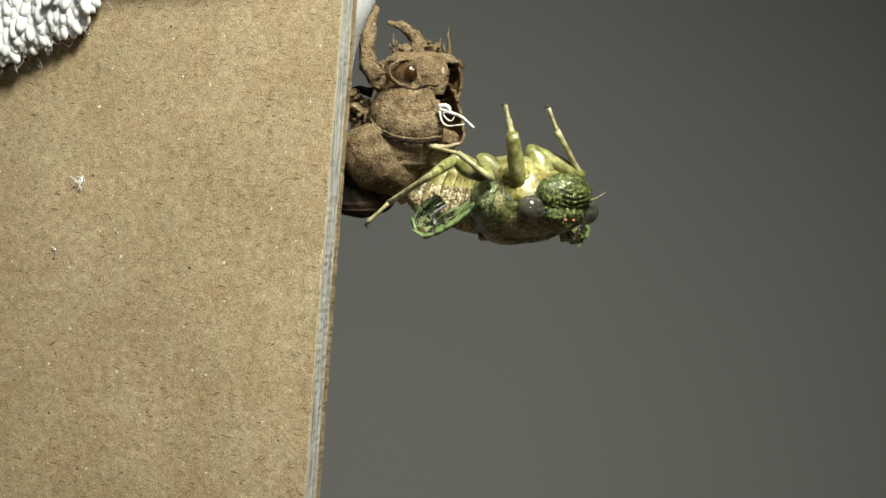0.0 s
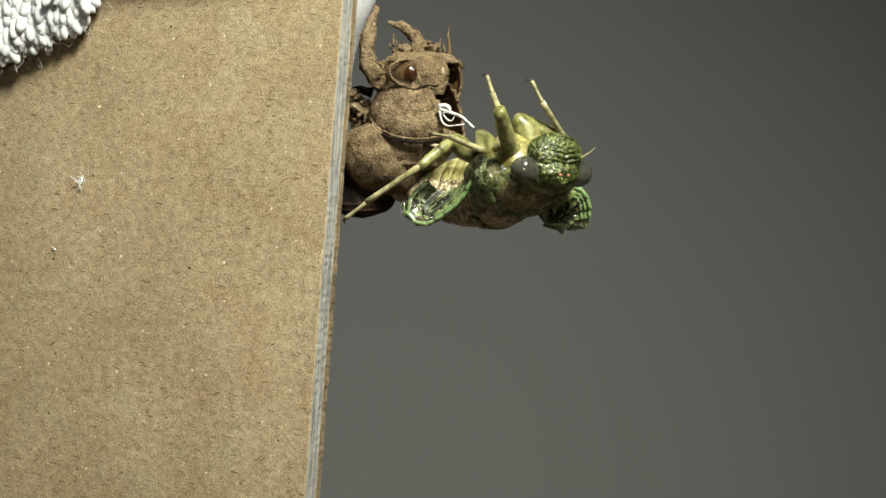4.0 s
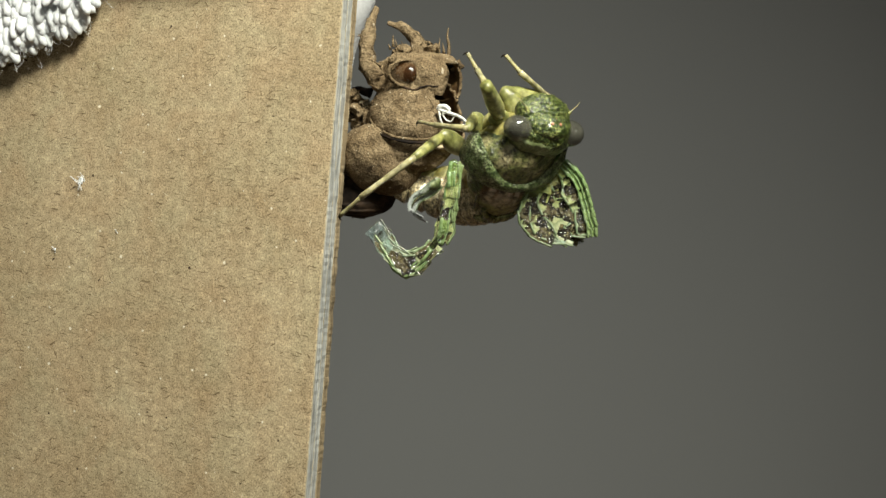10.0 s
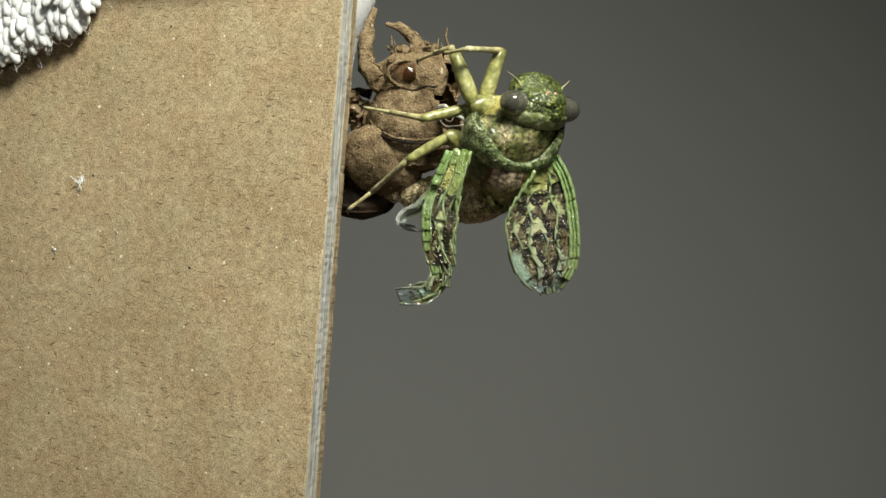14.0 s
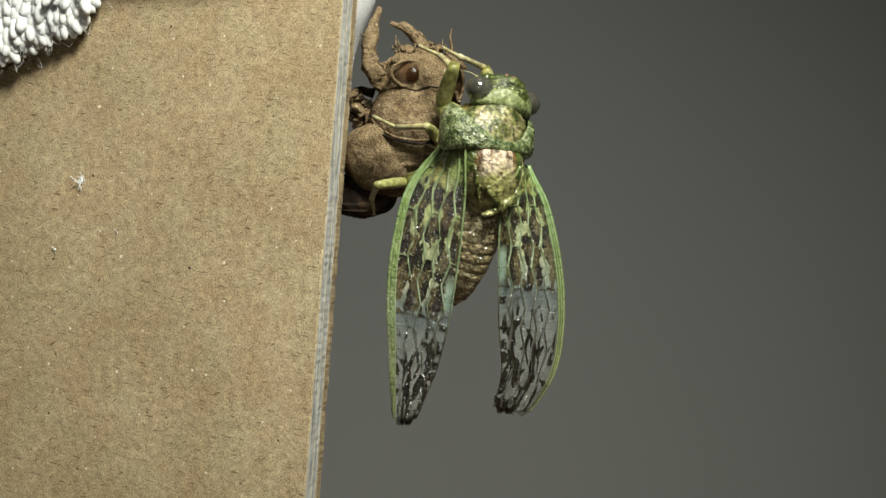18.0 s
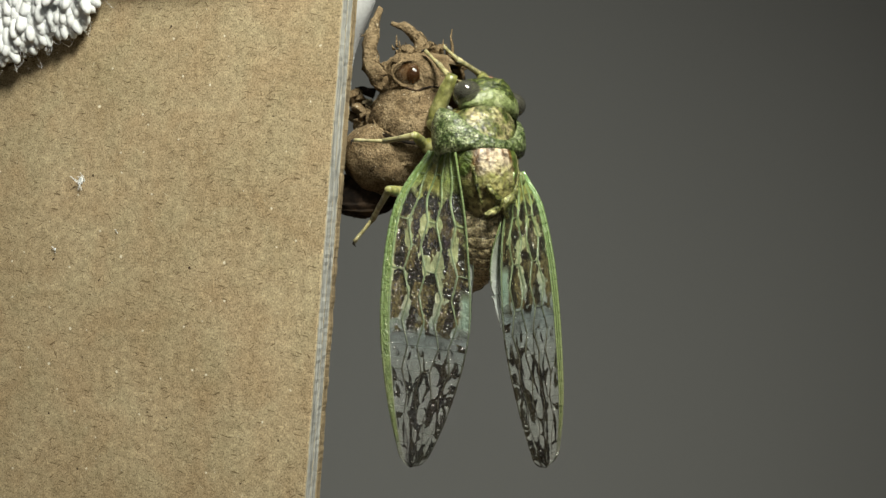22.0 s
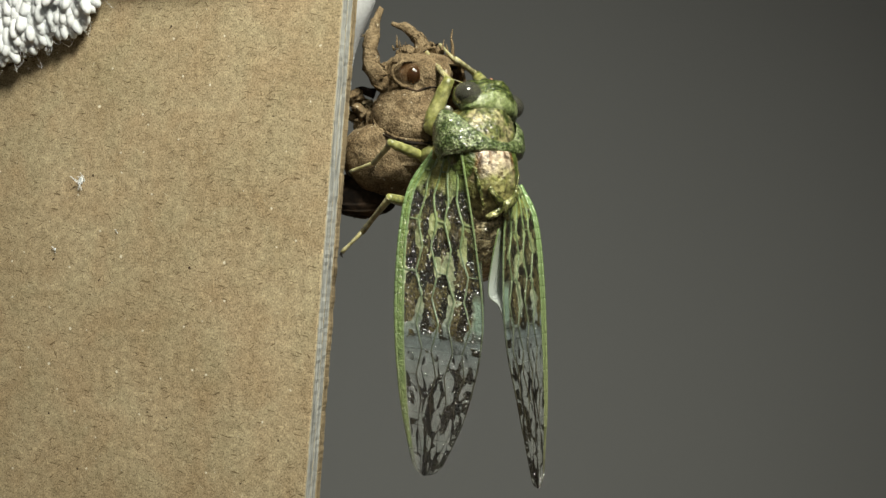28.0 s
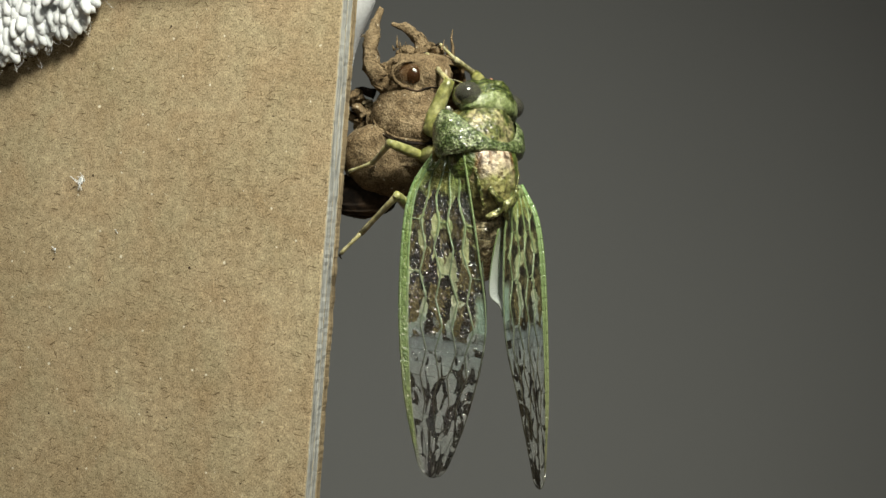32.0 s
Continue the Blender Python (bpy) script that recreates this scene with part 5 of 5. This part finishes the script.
R(11.0, [(987, 270), (1025, 320), (1045, 380), (1056, 438), (1032, 455)], [(950, 320), (917, 380), (921, 428), (955, 449), (1000, 454)], (75, 70, 105, 92), 0.43)
R(12.0, [(968, 250), (1001, 320), (1018, 390), (1010, 450), (984, 480)], [(930, 320), (896, 380), (900, 428), (935, 464), (972, 482)], (70, 62, 105, 90), 0.46)
R(13.0, [(976, 255), (1011, 310), (1025, 380), (1022, 450), (992, 495)], [(940, 310), (900, 370), (898, 430), (930, 470), (976, 496)], (65, 58, 105, 88), 0.49)
R(14.0, [(977, 255), (1011, 320), (1025, 400), (1022, 470), (990, 514)], [(940, 320), (898, 390), (898, 440), (915, 488), (960, 515)], (60, 52, 105, 85), 0.52)
R(14.5, [(985, 260), (1015, 340), (1028, 420), (1018, 500), (950, 535)], [(950, 320), (905, 400), (905, 450), (925, 500), (925, 528)], (50, 45, 100, 80), 0.57)
R(16.5, [(945, 290), (976, 380), (986, 490), (965, 585), (856, 624)], [(905, 345), (880, 430), (885, 500), (882, 558), (826, 594)], (-15, 5, 150, 85), 0.8)
R(17.0, [(950, 290), (980, 400), (990, 500), (980, 600), (882, 662)], [(910, 350), (886, 430), (890, 520), (900, 588), (840, 631)], (-18, 3, 148, 85), 0.85)
R(18.0, [(936, 295), (976, 380), (1000, 520), (988, 650), (934, 740)], [(919, 297), (886, 372), (880, 560), (886, 660), (869, 728)], (-22, 0, 146, 85), 0.95)
R(19.0, [(930, 300), (961, 360), (986, 500), (991, 670), (954, 790)], [(913, 302), (874, 412), (868, 580), (885, 690), (899, 804)], (-25, 0, 144, 83))
R(20.0, [(926, 310), (963, 370), (988, 500), (996, 680), (974, 814)], [(909, 312), (877, 422), (871, 600), (900, 720), (930, 828)], (-28, -5, 142, 83))
R(21.0, [(926, 308), (962, 370), (988, 500), (997, 680), (980, 818)], [(909, 310), (880, 422), (876, 600), (905, 722), (936, 832)], (-30, -8, 142, 81))
R(22.0, [(926, 305), (961, 370), (986, 500), (998, 690), (989, 817)], [(909, 307), (888, 422), (890, 590), (915, 720), (949, 836)], (-32, -12, 140, 80))
R(23.0, [(926, 300), (961, 370), (983, 500), (997, 705), (978, 826)], [(909, 302), (896, 422), (905, 590), (930, 720), (960, 834)], (-38, -18, 138, 77))
R(24.0, [(926, 300), (961, 370), (982, 500), (996, 705), (976, 827)], [(909, 302), (896, 422), (904, 590), (929, 720), (958, 835)], (-38, -18, 138, 77))
R(25.0, [(916, 308), (931, 370), (943, 500), (946, 685), (939, 832)], [(899, 310), (894, 422), (898, 590), (911, 720), (921, 840)], (-55, -40, 132, 70))
R(28.0, [(921, 328), (949, 385), (963, 500), (969, 695), (962, 860)], [(904, 330), (891, 422), (893, 590), (916, 720), (944, 868)], (-50, -32, 135, 73))
R(32.0, [(923, 328), (953, 390), (966, 500), (971, 695), (965, 862)], [(906, 330), (892, 422), (893, 590), (919, 720), (947, 870)], (-50, -32, 135, 73))

HIND_L = Wing("hindwing", "small pale clear hindwing under the forewing, on the near side", 20, 2, HIND, False, 3)
K = HIND_L.key
K(0.0, [(830, 368), (800, 386), (772, 396), (768, 378), (790, 362)], [(830, 369), (801, 387), (774, 396), (770, 380), (791, 364)], (160, 158, 136, 134))
K(3.0, [(825, 345), (798, 362), (765, 382), (760, 364), (785, 345)], [(825, 346), (798, 363), (767, 382), (762, 365), (786, 346)], (152, 150, 128, 126))
K(6.0, [(815, 310), (785, 328), (750, 362), (738, 348), (765, 322)], [(829, 325), (799, 343), (764, 377), (752, 363), (779, 337)], (145, 142, 129, 126))
K(8.0, [(805, 300), (780, 320), (750, 350), (735, 362), (760, 375)], [(819, 315), (794, 335), (764, 365), (749, 377), (774, 390)], (140, 138, 124, 122))
K(10.0, [(765, 318), (748, 332), (728, 345), (722, 366), (745, 382)], [(781, 334), (764, 348), (744, 361), (738, 382), (761, 398)], (128, 125, 112, 109))
K(12.0, [(750, 322), (735, 335), (710, 342), (705, 362), (730, 378)], [(766, 338), (751, 351), (726, 358), (721, 378), (746, 394)], (118, 112, 102, 96))
K(14.0, [(752, 340), (735, 358), (708, 372), (702, 390), (732, 398)], [(768, 356), (751, 374), (724, 388), (718, 406), (748, 414)], (108, 100, 92, 84))
K(16.5, [(805, 270), (798, 330), (788, 400), (775, 470), (745, 540)], [(818, 270), (818, 340), (812, 410), (800, 470), (770, 535)], (85, 75, 95, 80))
K(19.0, [(795, 300), (800, 370), (800, 440), (798, 500), (795, 550)], [(812, 300), (815, 370), (812, 440), (808, 500), (804, 548)], (78, 72, 92, 78))
K(22.0, [(805, 320), (815, 390), (820, 460), (825, 520), (828, 575)], [(828, 320), (836, 390), (838, 460), (836, 520), (834, 572)], (76, 70, 90, 76))
K(25.0, [(815, 330), (830, 400), (845, 470), (858, 530), (868, 578)], [(840, 330), (852, 400), (862, 470), (872, 530), (876, 575)], (76, 70, 90, 76))
K(28.0, [(812, 330), (824, 400), (834, 470), (842, 540), (848, 588)], [(838, 330), (846, 400), (852, 470), (857, 540), (855, 588)], (76, 70, 90, 76))
K(32.0, [(814, 330), (827, 400), (838, 470), (847, 540), (852, 588)], [(838, 330), (848, 400), (854, 470), (861, 540), (860, 588)], (76, 70, 90, 76))

HIND_R = Wing("hindwing", "small pale clear hindwing under the forewing, on the far side", 9, 2, HIND, False, 4)
Q = HIND_R.key
Q(0.0, [(990, 378), (1005, 390), (1015, 400), (1018, 408), (1012, 412)], [(985, 385), (995, 396), (1003, 404), (1008, 410), (1006, 412)], (85, 80, 88, 82))
Q(6.0, [(975, 325), (990, 340), (1005, 352), (1010, 364), (1003, 372)], [(965, 338), (978, 352), (990, 362), (996, 370), (995, 374)], (75, 70, 78, 72))
Q(10.0, [(965, 320), (985, 345), (1000, 370), (1005, 388), (998, 400)], [(950, 335), (965, 358), (978, 380), (988, 394), (990, 402)], (68, 62, 70, 64))
Q(14.0, [(950, 320), (955, 355), (955, 390), (950, 420), (940, 445)], [(930, 330), (925, 360), (922, 395), (922, 425), (928, 445)], (50, 42, 55, 46))
Q(17.0, [(915, 340), (915, 390), (915, 440), (912, 480), (905, 510)], [(900, 350), (897, 400), (896, 445), (897, 485), (900, 508)], (75, 60, 118, 90))
Q(20.0, [(900, 370), (895, 430), (892, 490), (888, 540), (885, 585)], [(888, 380), (876, 430), (874, 490), (876, 545), (880, 585)], (70, 55, 133, 100))
Q(22.0, [(900, 380), (897, 440), (895, 500), (893, 550), (895, 590)], [(886, 395), (870, 450), (868, 505), (876, 545), (888, 588)], (67, 53, 133, 100))
Q(25.0, [(900, 380), (900, 440), (900, 500), (900, 550), (902, 590)], [(884, 395), (875, 450), (872, 500), (882, 540), (895, 588)], (65, 50, 128, 96))
Q(28.0, [(898, 390), (898, 450), (898, 510), (900, 560), (904, 605)], [(882, 405), (870, 465), (864, 522), (884, 545), (898, 603)], (65, 50, 128, 96))
Q(32.0, [(898, 390), (898, 450), (898, 510), (900, 560), (905, 605)], [(882, 405), (870, 465), (866, 522), (885, 545), (899, 603)], (65, 50, 128, 96))
WINGS = (LEFT, RIGHT, HIND_L, HIND_R)
for w in WINGS:
    w.build()


# ---- legs ----
class Leg:
    """Thigh, shank and foot; the joints' places are kept by time, and the depth follows from the stiff lengths."""

    def __init__(self, name, label, lengths, radii, bends, anchor, girth):
        self.lengths, self.bends, self.track, self.anchor = lengths, bends, Track(), Vector(anchor) * G
        v, f = egg(-9, 70, girth, girth * 0.9, girth * 0.9, amount=3.0, freq=0.05, seed=girth, power=0.42)
        self.coxa = part("leg_base", mesh_of("leg_base", v, f, [LEG]), CICADA, "soft yellow-green base of the leg")
        r0, r1, r2 = radii
        line = [(0, lengths[0] * s, 0) for s in np.linspace(-0.03, 1.03, 9)]
        v, f = tube(line, taper((r0 * 0.7, r0, r0 * 1.0, r0 * 0.9, r0 * 0.7), 9), 12, 1.0, 0.06)
        self.thigh = part(name, mesh_of(name, v, f, [LEG]), CICADA, label)
        line = smooth_line([(0, 0, 0), (0, lengths[1] * 0.5, r1 * 0.5), (0, lengths[1], 0)], 4)
        v, f = tube(line, taper((r1 * 1.2, r1, r1 * 0.85, r1), len(line)), 9, 0.6, 0.06)
        self.shank = part("shank", mesh_of("shank", v, f, [LEG_PALE]), self.thigh)
        n = lengths[2]
        line = smooth_line([(0, 0, 0), (0, n * 0.5, 1.0), (0, n, 0)], 3)
        v, f = tube(line, taper((r2 * 1.1, r2 * 0.8, r2), len(line)), 8, 0.4, 0.1)
        shapes = [(v, f, 0)]
        for s in (-1, 1):
            line = smooth_line([(0, n, 0), (s * 1.5 - 2, n + 4, 1), (s * 2 - 6, n + 5, -2)], 3)
            v, f = tube(line, taper((2.2, 1.5, 0.5), len(line)), 6)
            shapes.append((v, f, 1))
        v, f, sl = joined(*shapes)
        self.foot = part("foot", mesh_of("foot", v, f, [LEG_PALE, CLAW], sl), self.thigh, "slender foot with dark hooked claws")

    def key(self, t, c, hip, knee, ankle, toe):
        self.track.key(t, c, *hip, *knee, *ankle, *toe)

    def poses(self, t):
        v = self.track.at(t)
        c = v[0]
        joints = v[1:].reshape(4, 2)
        out = []
        for i in range(3):
            (x0, y0), (x1, y1) = joints[i], joints[i + 1]
            flat = math.hypot(x1 - x0, y1 - y0)
            deep = math.sqrt(max(0.0, self.lengths[i] ** 2 - flat * flat)) * (1 if self.bends[i] > 0 else -1)
            a, b = spot(x0, y0, c), spot(x1, y1, c + deep)
            y = (b - a).normalized()
            z = way(0, 0, 1)
            z = (z - y * z.dot(y))
            z = z.normalized() if z.length > 0.05 else way(0, 1, 0)
            out.append(basis(a, y.cross(z), y, z))
            c += deep
        return out

    def motion_rows(self, times):
        rows = [[], [], [], []]
        for t in times:
            a, b, c = self.poses(t)
            y = (thorax_pose(t) @ self.anchor - a.translation).normalized()
            z = way(0, 0, 1)
            z = (z - y * z.dot(y))
            z = z.normalized() if z.length > 0.05 else way(0, 1, 0)
            rows[3].append((t, to_root(basis(a.translation, y.cross(z), y, z))))
            rows[0].append((t, to_root(a)))
            rows[1].append((t, a.inverted() @ b))
            rows[2].append((t, a.inverted() @ c))
        return zip((self.thigh, self.shank, self.foot, self.coxa), rows)


FORE_L = Leg("fore_leg", "yellow-green near fore leg with a thick thigh", (90, 52, 42), (14, 5.6, 3.9), (0.3, -0.6, -0.4), (-26, -44, -46), 19)
k = FORE_L.key
k(0.0, 195, (918, 328), (908, 248), (901, 214), (895, 188))
k(3.0, 185, (908, 283), (890, 214), (878, 178), (868, 148))
k(6.0, 172, (896, 238), (878, 180), (862, 148), (850, 114))
k(8.0, 165, (890, 215), (870, 162), (852, 132), (834, 103))
k(10.0, 158, (884, 205), (862, 155), (845, 125), (828, 96))
k(11.0, 152, (882, 195), (858, 150), (840, 122), (825, 97))
k(11.5, 140, (850, 180), (835, 105), (800, 92), (775, 100))
k(12.0, 130, (826, 184), (794, 86), (762, 94), (735, 105))
k(14.0, 125, (838, 186), (801, 86), (771, 94), (742, 106))
k(14.5, 122, (838, 184), (804, 86), (771, 94), (742, 106))
k(16.5, 70, (792, 186), (812, 103), (772, 98), (738, 100))
k(17.0, 68, (792, 186), (816, 110), (776, 98), (740, 100))
k(18.0, 62, (780, 190), (802, 122), (778, 98), (742, 82))
k(19.0, 60, (772, 214), (804, 132), (780, 102), (746, 82))
k(20.0, 55, (768, 214), (800, 136), (776, 108), (748, 82))
k(22.0, 52, (764, 218), (798, 140), (776, 114), (752, 90))
k(25.0, 52, (758, 222), (794, 140), (774, 116), (752, 92))
k(32.0, 52, (758, 228), (794, 146), (774, 122), (754, 94))

FORE_R = Leg("fore_leg", "yellow-green far fore leg with a thick thigh", (98, 92, 44), (13.5, 5.4, 3.8), (-0.3, 0.3, -0.3), (26, -44, -46), 19)
k = FORE_R.key
k(0.0, 150, (940, 266), (1026, 310), (988, 236), (972, 195))
k(3.0, 142, (922, 224), (1005, 266), (970, 197), (951, 157))
k(6.0, 135, (908, 188), (994, 216), (946, 162), (922, 120))
k(8.0, 128, (898, 172), (982, 188), (930, 140), (905, 104))
k(10.0, 122, (894, 163), (976, 178), (922, 130), (896, 100))
k(11.0, 118, (892, 156), (972, 170), (915, 128), (890, 101))
k(11.5, 100, (880, 165), (905, 110), (840, 95), (805, 98))
k(12.0, 100, (842, 184), (870, 88), (812, 87), (776, 96))
k(14.0, 96, (854, 186), (886, 90), (826, 87), (790, 94))
k(14.5, 94, (854, 186), (888, 90), (826, 87), (790, 94))
k(16.5, 30, (842, 160), (876, 110), (822, 98), (790, 96))
k(17.0, 28, (842, 160), (872, 114), (822, 100), (790, 96))
k(18.0, 20, (868, 165), (860, 122), (812, 100), (782, 84))
k(20.0, 15, (868, 165), (855, 132), (812, 106), (784, 84))
k(22.0, 12, (866, 165), (852, 134), (810, 106), (782, 80))
k(32.0, 10, (862, 165), (840, 132), (806, 106), (778, 78))

MID_L = Leg("mid_leg", "yellow-green near middle leg", (80, 66, 52), (9.5, 5.2, 3.6), (0.5, -0.7, -0.3), (-32, -90, -50), 17)
k = MID_L.key
k(0.0, 150, (852, 282), (868, 316), (812, 272), (764, 260))
k(3.0, 142, (850, 250), (860, 280), (803, 252), (762, 246))
k(6.0, 135, (845, 222), (838, 242), (792, 228), (764, 222))
k(8.0, 130, (842, 212), (828, 232), (772, 216), (735, 216))
k(10.0, 124, (840, 208), (828, 228), (772, 222), (742, 216))
k(11.0, 118, (838, 205), (820, 225), (765, 218), (735, 212))
k(12.0, 105, (818, 192), (742, 208), (690, 199), (640, 191))
k(14.0, 100, (826, 192), (750, 210), (692, 199), (645, 191))
k(16.5, 52, (800, 232), (765, 202), (702, 201), (652, 196))
k(17.0, 50, (800, 232), (765, 202), (702, 201), (652, 196))
k(18.0, 44, (772, 240), (756, 224), (702, 226), (660, 206))
k(20.0, 40, (768, 238), (746, 244), (690, 230), (648, 202))
k(22.0, 36, (752, 258), (734, 240), (680, 250), (618, 248))
k(25.0, 34, (756, 258), (730, 241), (682, 268), (618, 282))
k(28.0, 34, (750, 278), (692, 254), (662, 288), (620, 304))
k(32.0, 34, (750, 278), (690, 254), (660, 288), (618, 304))

HIND_LEG = Leg("hind_leg", "pale straw near hind leg with a long shank", (82, 112, 52), (9.5, 5.4, 4), (0.4, -0.5, -0.2), (-34, -140, -48), 17)
k = HIND_LEG.key
k(0.0, 140, (806, 282), (766, 308), (690, 358), (648, 396))
k(1.5, 135, (804, 272), (756, 304), (676, 358), (630, 390))
k(3.0, 132, (804, 255), (748, 298), (662, 354), (617, 388))
k(6.0, 124, (795, 242), (738, 288), (642, 354), (604, 382))
k(8.0, 120, (792, 236), (738, 282), (640, 350), (602, 382))
k(10.0, 114, (785, 240), (735, 278), (640, 348), (604, 380))
k(12.0, 92, (790, 236), (726, 268), (640, 345), (606, 378))
k(14.0, 86, (795, 240), (722, 284), (658, 340), (616, 372))
k(16.5, 40, (750, 286), (702, 283), (662, 324), (630, 350))
k(17.0, 38, (742, 290), (702, 290), (664, 330), (634, 355))
k(18.0, 34, (722, 322), (668, 328), (658, 352), (662, 378))
k(19.0, 34, (718, 326), (666, 333), (650, 368), (628, 404))
k(20.0, 34, (718, 334), (672, 335), (642, 388), (617, 422))
k(22.0, 34, (725, 342), (688, 336), (660, 388), (624, 432))
k(25.0, 34, (720, 346), (694, 341), (640, 408), (602, 444))
k(28.0, 34, (722, 360), (690, 350), (642, 410), (604, 448))
k(32.0, 34, (724, 368), (703, 346), (640, 412), (600, 452))
LEGS = (FORE_L, FORE_R, MID_L, HIND_LEG)


# ---- what moves, and when ----
def motions():
    rows = [(t, to_root(body_pose(t))) for t in TIMES]
    walk(HEAD, rows)
    for ob in THORAX:
        walk(ob, [(t, to_root(thorax_pose(t))) for t in TIMES])
    chain = [ring_poses(t) for t in TIMES]
    for i, ob in enumerate(ABDOMEN):
        walk(ob, [(t, to_root(chain[k][i])) for k, t in enumerate(TIMES)])
    for wing in WINGS:
        root_rows, cell_rows = wing.motion_rows()
        walk(wing.root, root_rows)
        for ob, r in cell_rows.items():
            walk(ob, r)
    for leg in LEGS:
        for ob, r in leg.motion_rows(leg.track.t):
            walk(ob, r)
    base = spot(*SH0)

    def nudge(dx, dy, turn):
        return Matrix.Translation(base + Vector((dx * G, 0, -dy * G))) @ Matrix.Rotation(radians(turn), 4, "Y")

    walk(SHELL, [(0.0, nudge(0, 0, 0)), (7.5, nudge(0, 0, 0)), (8.0, nudge(-1, 0.5, 0)), (11.0, nudge(-1, 1, 0)), (11.5, nudge(-3, 1, -1.6)), (12.0, nudge(-4, 2, -2.4)),
                 (12.5, nudge(-1, 2, -0.8)), (14.5, nudge(-1, 2, -0.8)), (16.5, nudge(1, 2, 0.2)), (19.0, nudge(3, 2, 0.6)), (32.0, nudge(4, 3, 0.8))])


motions()
